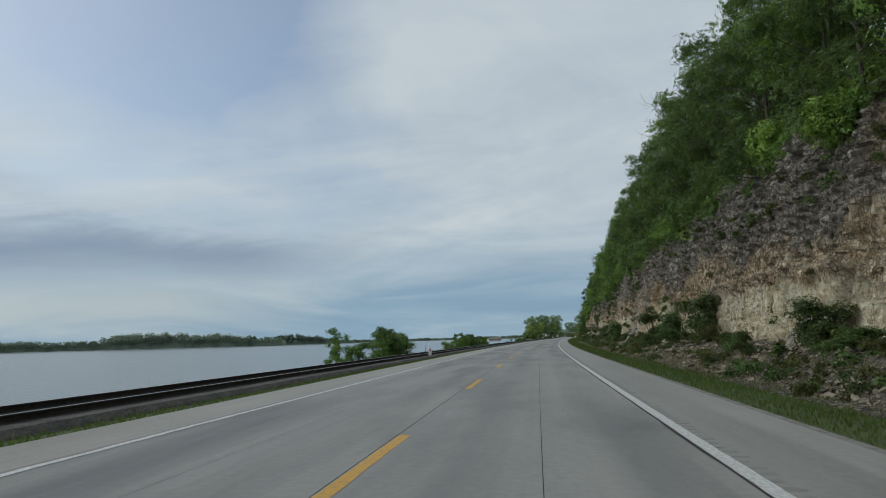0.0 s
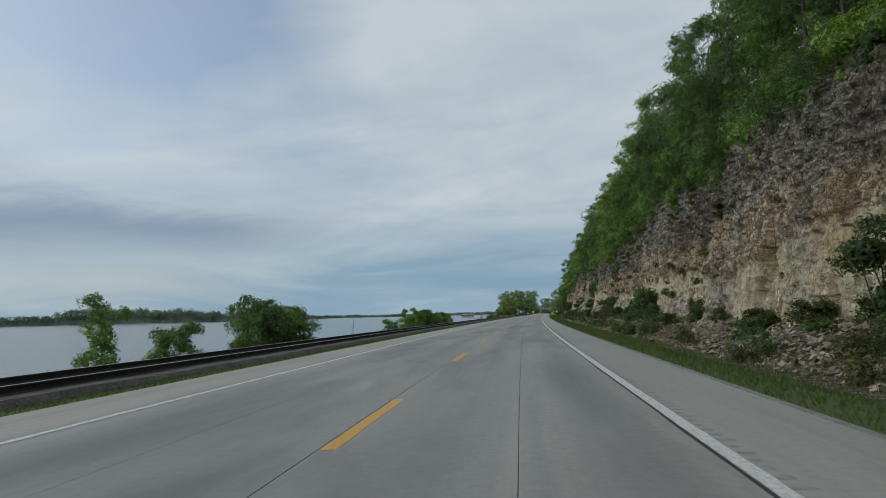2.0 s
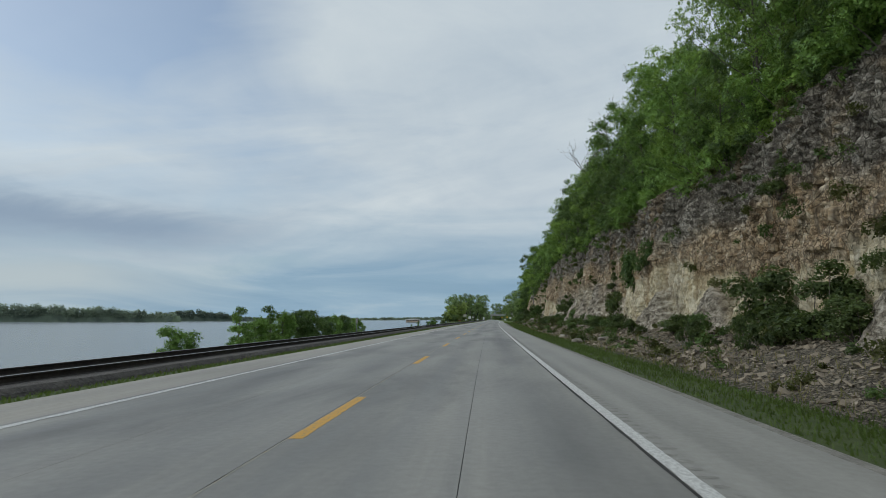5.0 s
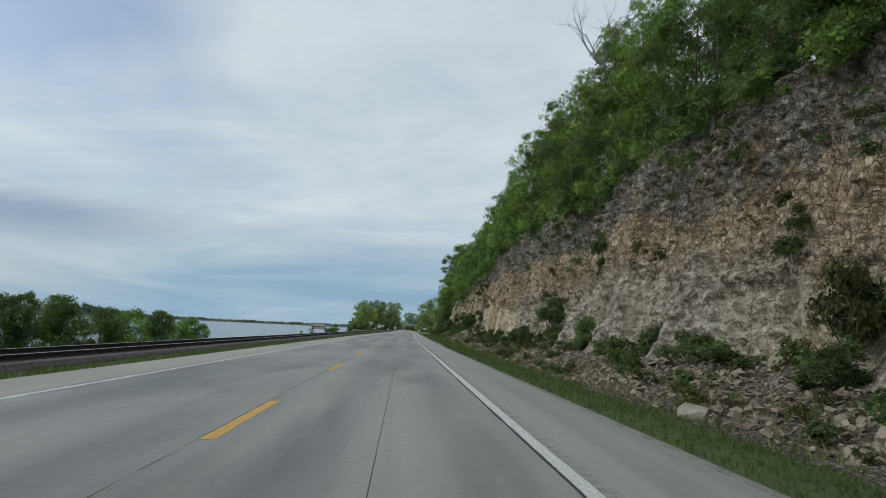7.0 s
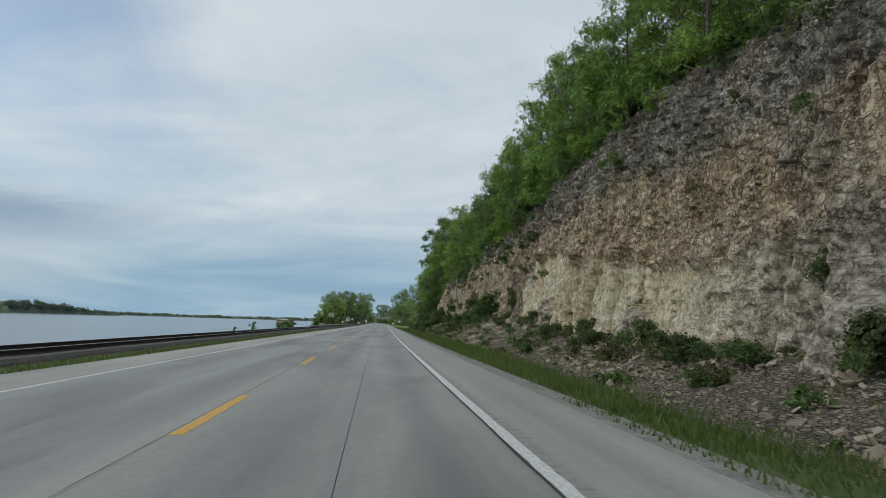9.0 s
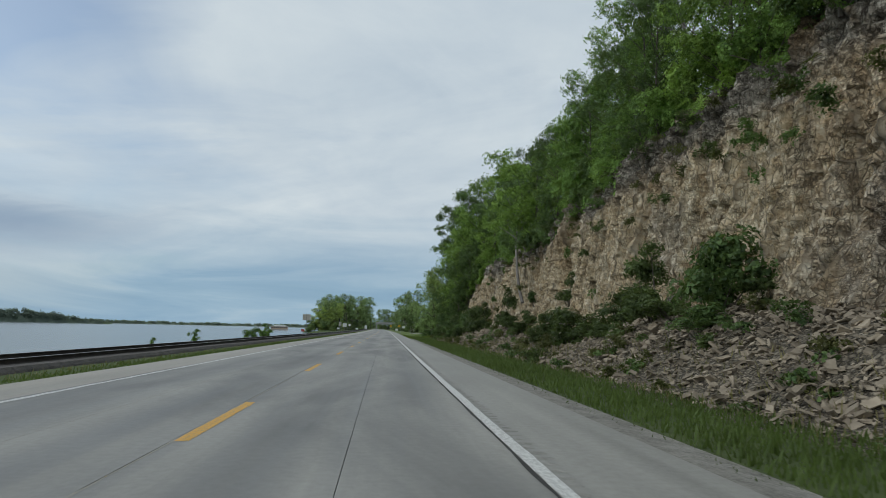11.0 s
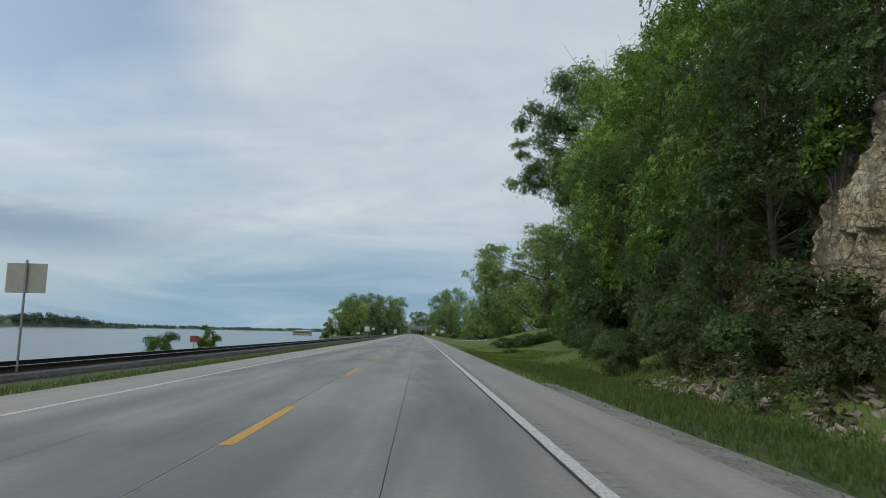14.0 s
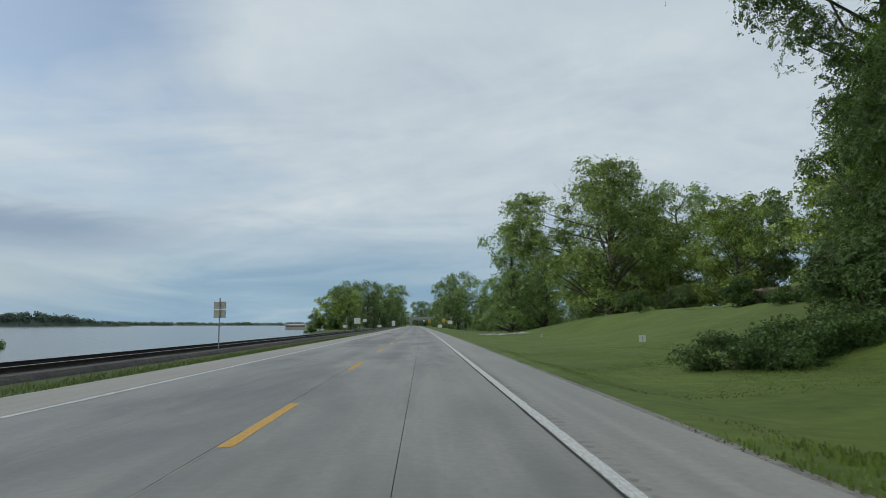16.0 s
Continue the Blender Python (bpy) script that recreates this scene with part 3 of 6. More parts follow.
def anchor(name, place, turn=0.0, label="", category="", group="", kind=""):
    ob = new(name)
    ob.empty_display_size = 0.2
    ob.matrix_world = Matrix.Translation(place) @ pose(0, 0, 0, 0, 0, turn)
    return tagged(ob, label, category, group, kind)


def strip(name, ss, lats, zs, mat, parent=None, label="", mats=None):
    """A ribbon along the road: at each s a row of (lat, z); lats and zs are arrays (len(ss), k). Carries its road coordinates."""
    ss = np.asarray(ss, float)
    k = lats.shape[1]
    S = np.repeat(ss[:, None], k, 1)
    X, Y = along(S, lats)
    V = np.stack([X, Y, zs], 2).reshape(-1, 3)
    n = len(ss)
    i = np.arange(n - 1)[:, None] * k + np.arange(k - 1)[None, :]
    F = np.stack([i, i + 1, i + k + 1, i + k], 2).reshape(-1, 4)
    me = fast_mesh(name, V, F)
    for q in (mat if isinstance(mat, (list, tuple)) else [mat]):
        me.materials.append(q)
    if mats is not None:
        me.polygons.foreach_set("material_index", np.asarray(mats, dtype=np.int32).reshape(-1))
    a = me.attributes.new("road_uv", "FLOAT_VECTOR", "POINT")
    a.data.foreach_set("vector", np.stack([lats, S, zs * 0], 2).astype(np.float32).reshape(-1))
    ob = new(name, me)
    if parent:
        ob.parent = parent
    if label:
        ob["label"] = label
    return ob


# ---- ground, river and road ----
def rail_mid(s):
    return -8.0 - 1.3 * smooth(90, 360, s)


TOP_S = (-60, 30, 60, 110, 130, 150, 165, 200, 225, 250, 285, 300, 325, 345, 355, 364, 372, 382)
TOP_Z = (11.5, 11.4, 11.8, 12.4, 11.6, 11.2, 10.2, 12.4, 12.8, 14.0, 12.8, 11.3, 10.2, 9.6, 8.6, 7.2, 6.2, 5.0)


def rock_top(s):
    return np.interp(s, TOP_S, TOP_Z)


def bluff(s):
    """1 beside the rock face, 0 where the lawn begins."""
    return 1 - smooth(372, 402, s)


def lawn_z(s, lat):
    rise = 0.08 * np.clip(lat - 8, 0, 5) + 0.225 * np.clip(lat - 13, 0, 11) + 0.05 * np.clip(lat - 24, 0, 20)
    rise = rise * (1 - 0.85 * smooth(418, 455, s) * (1 - smooth(13, 25, lat)))
    rise = rise * (1 - smooth(450, 560, s)) - 1.3 * smooth(12, 22, lat) * smooth(480, 560, s)
    return -0.25 * smooth(5.4, 7.5, lat) + rise + 9.0 * smooth(45, 140, lat)


def hill_z(s, lat):
    t = rock_top(s)
    foot = -0.12 - 0.38 * smooth(6.0, 8.6, lat) * (1 - 0.75 * smooth(225, 262, s))
    scree = foot + smooth(8.4, 14.0, lat) * (1.25 + 0.5 * (fbm(np.asarray(s) / 9.0, np.asarray(lat) / 9.0, 11) - 0.5) * 2)
    heap = smooth(254, 264, s) * (1 - smooth(292, 302, s)) + 0.7 * smooth(318, 326, s) * (1 - smooth(342, 350, s))
    scree = scree + 0.9 * heap * smooth(9.2, 13.0, lat)
    up = smooth(15.4, 17.2, lat)
    return scree * (1 - up) + up * (t - 0.3) + 0.62 * np.clip(lat - 17, 0, 40) - 0.2 * np.clip(lat - 40, 0, 17)


def ground_z(s, lat):
    s, lat = np.asarray(s, float), np.asarray(lat, float)
    right = bluff(s) * hill_z(s, lat) + (1 - bluff(s)) * lawn_z(s, lat)
    right = np.where(lat < 5.9, -0.03 - 0.08 * smooth(5.2, 5.9, lat), np.minimum(right, 40) + 0.0)
    mid = rail_mid(s)
    left = -0.05 - 0.10 * smooth(5.4, 6.6, -lat)
    shore = mid - lat - 18 * smooth(600, 640, s)  # the bank widens at the far end
    left = left - 0.6 * smooth(2.6, 4.2, mid - lat) - 2.9 * smooth(4.0, 17.5, shore) - 4.0 * smooth(18, 30, shore)
    far_bank = 5.4 * smooth(1000, 1100, -lat)
    return np.where(lat > 5.1, right, np.where(lat < -5.2, left + far_bank, -0.12))


def build_ground():
    ss = np.concatenate([np.arange(-400, -40, 40), np.arange(-40, 660, 2.0), np.arange(660, 1000, 20), np.arange(1000, 3500, 120)])
    cols = np.array([-3000, -1800, -1120, -1080, -1000, -600, -200, -80, -56, -50, -46, -42, -39, -36, -32, -29, -27, -25, -22, -18, -14.5, -13, -12, -11, -8, -7, -6.4, -5.9, -5.2, -4.9, 0,
                     4.9, 5.12, 5.5, 6.0, 6.6, 7.4, 8.2, 9, 9.8, 10.6, 11.4, 12.2, 13, 13.8, 14.6, 15.4, 16, 16.6, 17.2, 18.5, 20, 22, 25, 28, 32, 36, 40, 46, 54, 65, 80, 110, 160, 300, 800, 3000])
    lats = np.repeat(cols[None, :], len(ss), 0)
    S = np.repeat(ss[:, None], len(cols), 1)
    Z = ground_z(S, lats)
    rough = (fbm(S / 2.3, lats / 2.3, 5) - 0.5) * 0.5
    Z = Z + rough * smooth(8.0, 10.0, lats) * 0.8 * bluff(S) + rough * smooth(6.0, 7.0, np.abs(lats)) * 0.12
    cl = (cols[:-1] + cols[1:]) / 2
    sm = (ss[:-1] + ss[1:]) / 2
    idx = np.zeros((len(sm), len(cl)), int)
    for j, c in enumerate(cl):
        b = bluff(sm)
        if 5.1 < c < 5.4:
            idx[:, j] = 1
        elif 5.4 < c < 6.1:
            idx[:, j] = np.where((sm > 222) & (sm < 372), 1, np.where(b > 0.5, 0, 2))
        elif 6.1 < c < 8.4:
            idx[:, j] = np.where(sm < 354, 0, 2)
        elif 8.4 < c < 15.4:
            idx[:, j] = np.where(b > 0.5, np.where(sm > 346, 2 if c < 12.5 else 4, 3), 2)
        elif c >= 15.4:
            idx[:, j] = np.where(b > 0.25, 4, np.where(c < 42, 2, 4))
        elif c < -24 and c > -1000:
            idx[:, j] = np.where((sm > 605) & (c > -42), 0, 3)
        elif c < -1000:
            idx[:, j] = 4
    g = strip("ground", ss, lats, Z, [MAT["grass_ground"], MAT["gravel"], MAT["lawn"], MAT["scree"], MAT["forest_floor"]], mats=idx)
    g.data.polygons.foreach_set("use_smooth", [True] * len(g.data.polygons))
    return tagged(g, "grassy verge, scree foot and lawn beside the road", "ground", kind="structure")


ground = build_ground()

WATER_Z = -3.0
mesh_ob("water", [(-3000, -800, WATER_Z), (-20, -800, WATER_Z), (-20, 3600, WATER_Z), (-3000, 3600, WATER_Z)], [(0, 1, 2, 3)], MAT["water"])
tagged(bpy.data.objects["water"], "wide grey-blue river with small ripples", "river", kind="structure")

ROAD_S = np.concatenate([np.arange(-60, 480, 4.0), np.arange(480, 1100, 20.0)])
road = anchor("road", at(0, 0, 0), 0, "two-lane concrete road with worn lines", "road", kind="structure")
road.matrix_world = Matrix()


def flat_strip(name, a, b, z, mat, parent=None, label="", ss=ROAD_S, thick=0.12):
    n = len(ss)
    lats = np.repeat(np.array([[a, a, b, b]]), n, 0).astype(float)
    zs = np.repeat(np.array([[z - thick, z, z, z - thick]]), n, 0).astype(float)
    return strip(name, ss, lats, zs, mat, parent, label)


# slabs of the two lanes, tarred joints between them, shoulders
flat_strip("joint_bed", -3.9, 4.0, -0.012, MAT["tar"], road, "tar in the joints")
for a, b in ((-3.86, -1.794), (-1.789, -0.132), (-0.121, 1.781), (1.789, 3.503)):
    flat_strip("lane_slab", a, b, 0.0, MAT["lane"], road, "grey worn concrete slab")
flat_strip("shoulder_slab", 3.505, 5.2, -0.004, MAT["shoulder"], road, "pale concrete shoulder")
flat_strip("shoulder_slab", -5.3, -3.875, -0.004, MAT["worn_shoulder"], road, "pale concrete shoulder")


def ragged_line(name, a, b, z, mat, label, ss, jag, seed):
    """A painted line with worn, uneven edges."""
    k = np.stack([fbm(ss / 0.23, ss * 0, seed) - 0.5, fbm(ss / 0.23, ss * 0 + 9, seed + 1) - 0.5], 1) * 2 * jag
    lats = np.array([[a, b]]) + k
    return strip(name, ss, lats, z + 0 * lats, mat, road, label)


LINE_S = np.concatenate([np.arange(-20, 430, 0.17), np.arange(430, 1000, 6.0)])
ragged_line("edge_line", 3.525, 3.675, 0.0025, MAT["white_paint"], "worn white edge line", LINE_S, 0.014, 301)
ragged_line("edge_line", -3.75, -3.63, 0.0045, MAT["white_paint"], "worn white edge line", LINE_S, 0.03, 303)


def edge_seam():
    """The ragged seam between lane and shoulder, filled with tar and grit."""
    ss = np.arange(-20, 440, 0.35)
    w = 0.002 + 0.024 * np.clip(fbm(ss / 1.6, ss * 0, 91) * 2 - 0.6, 0, 1)
    lats = np.stack([3.49 - w, 3.515 + 0 * w], 1)
    strip("edge_seam", ss, lats, 0.004 + 0 * lats, MAT["seam"], road, "dark ragged seam beside the edge line")


edge_seam()


def centre_dashes():
    for k in range(-3, 60):
        s1 = 9.2 + 12.192 * k
        ragged_line("centre_dash", -0.10, 0.055, 0.003, MAT["yellow_paint"], "worn yellow dash", np.linspace(s1 - 3.9, s1, 24), 0.014, 305)

    # what is left of an older thin line beside the joint
    ragged_line("old_line", -0.118, -0.092, 0.0025, MAT["yellow_trace"], "faint remains of a thin yellow line", np.concatenate([np.arange(60, 430, 0.3), np.arange(430, 700, 6.0)]), 0.015, 307)


centre_dashes()


def rumble_strip():
    """Short flat patches for grooves milled across the shoulder beside the edge line, rough, their shade put into the
    darker colour.
    """
    rng, V, F = random.Random(6), [], []
    for s in np.arange(-10, 420, 0.30):
        base, a, c = len(V), rng.uniform(0, 0.02), rng.uniform(0.10, 0.17)
        lat0, lat1 = 3.69 + rng.uniform(0, 0.03), 3.79 + rng.uniform(-0.04, 0.07)
        mid = rng.uniform(0.3, 0.7) * c
        for ds, lat in ((a, lat0), (mid, lat0 - 0.015), (c, lat0), (c - 0.01, lat1), (mid, lat1 + 0.03), (a, lat1)):
            x, y = along(s + ds, lat)
            V.append((float(x), float(y), -0.0015))
        F.append(tuple(range(base, base + 6)))
    ob = mesh_ob("rumble_strip", V, F, MAT["groove_patch"], road, "flat dark patches for the milled rumble grooves on the shoulder")
    return tagged(ob, kind="stuff")


rumble_strip()


# ---- railway ----
railway = anchor("railway", (0, 0, 0), 0, "single railway track on dark ballast", "railway", kind="structure")
RAIL_S = np.concatenate([np.arange(-60, 480, 3.0), np.arange(480, 900, 12.0)])


def ballast_bed():
    prof = ((1.66, -0.30), (1.5, -0.08), (1.38, 0.02), (0.5, 0.02), (-0.5, 0.02), (-1.35, 0.02), (-1.7, -0.03), (-2.6, -0.75))
    mid = rail_mid(RAIL_S)[:, None]
    lats = mid + np.array([p[0] for p in prof])[None, :]
    zs = np.repeat(np.array([[p[1] for p in prof]]), len(RAIL_S), 0)
    zs = zs + (fbm(RAIL_S[:, None] / 1.7 + 0 * lats, lats * 3, 21) - 0.5) * 0.06
    return strip("ballast_bed", RAIL_S, lats, zs, MAT["ballast"], railway, "dark crushed stone ballast")


ballast_bed()


def rail_section(off, name="rail"):
    """Flat-bottomed rail, 0.17 m high."""
    prof = ((0.07, 0.0), (0.07, 0.012), (0.012, 0.035), (0.012, 0.125), (0.036, 0.138), (0.036, 0.165), (0.028, 0.172), (-0.028, 0.172), (-0.036, 0.165), (-0.036, 0.138), (-0.012, 0.125), (-0.012, 0.035), (-0.07, 0.012), (-0.07, 0.0))
    mid = rail_mid(RAIL_S)[:, None] + off
    lats = mid + np.array([p[0] for p in prof])[None, :]
    zs = np.repeat(np.array([[p[1] + 0.012 for p in prof]]), len(RAIL_S), 0)
    idx = np.zeros((len(RAIL_S) - 1, len(prof) - 1), int)
    idx[:, 5:8] = 1
    return strip(name, RAIL_S, lats, zs, [MAT["rail_side"], MAT["rail_top"]], railway, "rusty rail with a polished head", mats=idx)


rail_section(0.755), rail_section(-0.755)


# ---- the rock face ----
def hashed(a, b):
    return (np.sin(a * 127.1 + b * 311.7) * 43758.5453) % 1.0


def build_cliff():
    """The face as a fine sheet: a massive pale wall below, thin blocky beds above it, a weathered slope at the top; tall joints, clefts and cones of debris."""
    ss = np.concatenate([np.arange(-42, 12, 0.45), np.arange(12, 386, 0.105)])
    n = 150
    S = np.repeat(ss[:, None], n, 1)
    top = rock_top(ss)[:, None]
    T = np.linspace(0, 1, n)[None, :]
    Z = -0.4 + T * (top + 0.9)
    rng = np.random.RandomState(4)
    late = smooth(250, 300, S)
    # heights at which the massive wall ends and the weathered slope begins
    h1 = 3.9 + 3.2 * (fbm(S / 15.0, S * 0 + 2.0, 31, 3) - 0.5) + 2.6 * smooth(256, 262, S) * (1 - smooth(271, 275, S)) - 2.6 * smooth(272, 278, S) + 0.6 * (fnoise(S / 1.4, Z / 2.0, 33) - 0.5)
    h2 = top * (0.60 + 0.16 * late - 0.09 * (1 - smooth(90, 140, S))) + 2.6 * (fbm(S / 11.0, S * 0 + 7.0, 35, 3) - 0.5) + 1.2 * (fnoise(S / 1.7, Z / 2.5, 36) - 0.5)
    massive = 1 - smooth(h1 - 0.35, h1 + 0.35, Z)
    weather = smooth(h2 - 0.6, h2 + 0.9, Z)
    blocks = (1 - massive) * (1 - 0.45 * weather)
    # cones of cemented debris that lean on the wall
    talus = np.zeros_like(S)
    for sc, w, h in ((31, 3.0, 2.2), (62, 3.4, 2.6), (88, 2.6, 2.2), (104, 3.0, 3.0), (139, 3.6, 3.6), (158, 3.0, 3.4), (166, 2.4, 3.0), (183, 2.6, 3.2), (196, 4.2, 5.2), (205, 3.0, 4.2), (212, 2.2, 3.6), (218.5, 2.0, 4.0), (225, 2.0, 3.4), (232, 2.2, 3.0), (246, 3.0, 2.4), (262, 3.0, 3.4), (292, 3.4, 3.0), (308, 3.0, 2.6), (331, 2.4, 2.4)):
        lean = np.abs(S - sc - 0.5 * (fnoise(S / 1.1, Z / 1.1, 43) - 0.5)) / w
        talus = np.maximum(talus, np.clip(1.06 - lean - np.clip(Z, 0, 9) / h + 0.25 * (fnoise(S / 0.8, Z / 0.8, 44) - 0.5), 0, 1))
    on_talus = smooth(0.0, 0.12, talus)
    # a stretch where the lower wall is rotten and crumbles
    rotten = smooth(184, 192, S) * (1 - smooth(236, 243, S)) * (1 - smooth(4.2, 6.2, Z + 2.4 * (fbm(S / 4.0, Z / 6.0, 46) - 0.5)))
    # beds: thin courses, cut by upright joints into blocks
    edges = np.cumsum(rng.choice((0.16, 0.22, 0.30, 0.40, 0.55), 170)) - 1
    tilt = 0.25 * np.sin(S / 31.0) + 0.5 * (fnoise(S / 9.0, Z / 9.0, 2) - 0.5) + 0.10 * (fnoise(S / 0.9, Z / 2.0, 6) - 0.5)
    # the courses break at the joints
    jog = np.floor(S / 1.25 + 0.9 * fnoise(S / 1.6, Z / 2.6, 27))
    tilt = tilt + 0.6 * (hashed(jog, 61.0) - 0.5) + 0.22 * (hashed(jog, 63.0) - 0.5) * (S / 1.25 - jog)
    bed = np.searchsorted(edges, Z + tilt)
    width = rng.uniform(0.22, 0.42, 200)[bed]
    u2 = S / width + rng.uniform(0, 9, 200)[bed] + 0.5 * fnoise(S / 1.5, Z / 1.5, 3)
    block = np.floor(u2)
    gone = hashed(block, bed + 0.5) > 0.80
    # dark open joints round some of the blocks
    f2 = (u2 % 1.0) * width
    near = np.minimum(f2, width - f2)
    joint = 0.7 * np.exp(-(near / 0.05) ** 2) * smooth(0.5, 0.7, hashed(block, bed + 7.5)) * (1 - 0.8 * massive)
    blocky = (hashed(block, bed) - 0.5) * 0.12 + gone * 0.12 + rng.uniform(-1, 1, 200)[bed] * 0.012
    # upright joint panels of two sizes, and open clefts between some of them
    u1 = S / 2.1 + 0.9 * fnoise(S / 3.0, Z / 6.0, 9) + 0.06 * Z
    col, f1 = np.floor(u1), u1 % 1.0

    def panel_depth(c):
        return (hashed(c, 3.0) - 0.5) * 0.85 + (hashed(c, np.floor(Z / 3.2 + hashed(c, 8.0) * 3)) - 0.5) * 0.20

    turn = smooth(0.66, 1.0, f1)
    panel = panel_depth(col) * (1 - turn) + panel_depth(col + 1) * turn
    cleft = np.exp(-(np.minimum(f1, 1 - f1) / 0.11) ** 2) * (hashed(col + (f1 > 0.5), 5.0) > 0.55) * 0.7
    u3 = S / 0.62 + 0.8 * fnoise(S / 1.1, Z / 3.5, 23) + 0.04 * Z
    c3, f3 = np.floor(u3), u3 % 1.0

    def slim_depth(c):
        return (hashed(c, 70.0) - 0.5) * 0.36 + (hashed(c, np.floor(Z / 2.4 + hashed(c, 71.0) * 7)) - 0.5) * 0.16

    turn = smooth(0.66, 1.0, f3)
    slim = slim_depth(c3) * (1 - turn) + slim_depth(c3 + 1) * turn + 0.10 * np.sin(math.pi * f3)
    slim = slim + np.exp(-(np.minimum(f3, 1 - f3) / 0.24) ** 2) * (hashed(c3 + (f3 > 0.5), 72.0 + np.floor(Z / 2.1)) > 0.5) * 0.40
    # tall cracks run through several beds
    joint = np.maximum(joint, np.exp(-(np.minimum(f3, 1 - f3) / 0.085) ** 2) * smooth(0.45, 0.6, hashed(c3 + (f3 > 0.5), 74.0 + np.floor(Z / 1.9 + hashed(c3 + (f3 > 0.5), 75.0) * 5))) * (1 - 0.6 * massive))
    big = (fbm(S / 13.0, Z / 40.0, 7, 3) - 0.5) * 2.6
    flute = (fbm(S / 0.9, Z / 3.6, 19) - 0.5) * 0.42
    fine = (fbm(S / 0.55, Z / 0.40, 13) - 0.5) + 0.7 * (fnoise(S / 0.21, Z / 0.19, 14) - 0.5)
    quarried = smooth(258, 261, S) * (1 - smooth(271.5, 273, S)) * massive
    ledge = (fnoise(S / 0.5, Z / 0.14, 48) - 0.5) * 0.05 + (fnoise(S / 0.16, Z / 0.7, 49) - 0.5) * 0.06
    base = 13.6 + 0.15 * Z + 0.022 * np.clip(Z - 7, 0, 9) ** 2
    lat = base + big * (1 - 0.8 * quarried) + (panel + cleft) * (1 - 0.88 * quarried) * (1 - 0.35 * weather)
    lat += (slim * (1 - 0.6 * rotten) * (1 + 0.7 * smooth(272, 278, S)) + flute) * (1 - 0.78 * quarried) * (0.55 + 0.45 * (1 - massive)) + (1 - 0.8 * rotten) * (1 - 0.55 * smooth(282, 290, S)) * blocky * (0.10 * massive + blocks) * (1 - np.clip(cleft * 1.4, 0, 0.9))
    lat += ledge * massive
    # narrow upright ribs and chipped edges
    ribs = np.abs(fnoise(S / 0.42, Z / 1.3, 52) - 0.5) * 0.5 + np.abs(fnoise(S / 0.25, Z / 0.55, 53) - 0.5) * 0.3
    lat -= (ribs - 0.15) * (1 - 0.5 * weather) * (1 - 0.45 * quarried)
    lat += fine * (0.10 + 0.14 * (1 - massive) + 0.35 * weather + 0.10 * on_talus + 0.16 * rotten)
    # the blocky beds overhang the wall a little
    lat -= 0.28 * np.exp(-((Z - h1 - 0.5) / 0.45) ** 2) * (1 - weather)
    lat = lat * (1 - on_talus) + on_talus * np.minimum(lat, base + big - 0.35 - 1.5 * talus + fine * 0.30)
    lat += 1.2 * smooth(0.92, 1.0, T)
    X, Y = along(S, lat)
    V = np.stack([X, Y, Z + (fnoise(S / 1.1, Z / 1.1, 17) - 0.5) * 0.08], 2).reshape(-1, 3)
    m = len(ss)
    i = np.arange(m - 1)[:, None] * n + np.arange(n - 1)[None, :]
    F = np.stack([i, i + n, i + n + 1, i + 1], 2).reshape(-1, 4)
    ob = mesh_ob("rock_face", V, F, MAT["rock"])
    a = ob.data.attributes.new("beds", "FLOAT_VECTOR", "POINT")
    a.data.foreach_set("vector", np.stack([np.maximum(massive, 0.5 * smooth(280, 288, S) * (1 - weather)), weather, np.maximum(on_talus, 0.75 * rotten)], 2).astype(np.float32).reshape(-1))
    a = ob.data.attributes.new("stones", "FLOAT_VECTOR", "POINT")
    a.data.foreach_set("vector", np.stack([hashed(block, bed + 3.5), joint * (1 - on_talus) * (1 - 0.7 * rotten), 0 * S], 2).astype(np.float32).reshape(-1))
    return tagged(ob, "tall bedded limestone cliff, pale below and weathered grey above", "cliff", kind="structure")


cliff = build_cliff()


# ---- loose stone ----
def stone_mesh(seed, mat):
    """An angular broken slab: a box with knocked-about corners."""
    rng = np.random.RandomState(seed)
    bm = bmesh.new()
    bmesh.ops.create_cube(bm, size=1.0)
    k = Vector((1.0, rng.uniform(0.5, 0.95), rng.uniform(0.16, 0.42)))
    for v in bm.verts:
        j = [1 + rng.uniform(-0.45, 0.25) for _ in range(3)]
        v.co = Vector((v.co.x * j[0] * k.x, v.co.y * j[1] * k.y, v.co.z * j[2] * k.z))
    bmesh.ops.triangulate(bm, faces=bm.faces)
    me = bpy.data.meshes.new("stone")
    bm.to_mesh(me)
    bm.free()
    me.materials.append(mat)
    return me


MAT["scree_stone"] = simple("scree_stone", (0.10, 0.086, 0.065), (0.365, 0.318, 0.25), 2.5, 0.9, strength=0.6, distance=0.06)


def stone_material_variety():
    m = MAT["scree_stone"]
    N, L = m.node_tree.nodes, m.node_tree.links
    b = N["Principled BSDF"]
    src = b.inputs["Base Color"].links[0].from_socket
    g, o = N.new("ShaderNodeNewGeometry"), N.new("ShaderNodeObjectInfo")
    v = mix(N, L, 0.5, g.outputs["Random Per Island"], o.outputs["Random"])
    tone = ramp(N, L, v, [(0.2, (0.55, 0.52, 0.5)), (0.8, (1.25, 1.22, 1.18))])
    L.new(mix(N, L, 1.0, src, tone, "MULTIPLY"), b.inputs["Base Color"])


stone_material_variety()
STONES = [stone_mesh(50 + k, MAT["scree_stone"]) for k in range(14)]


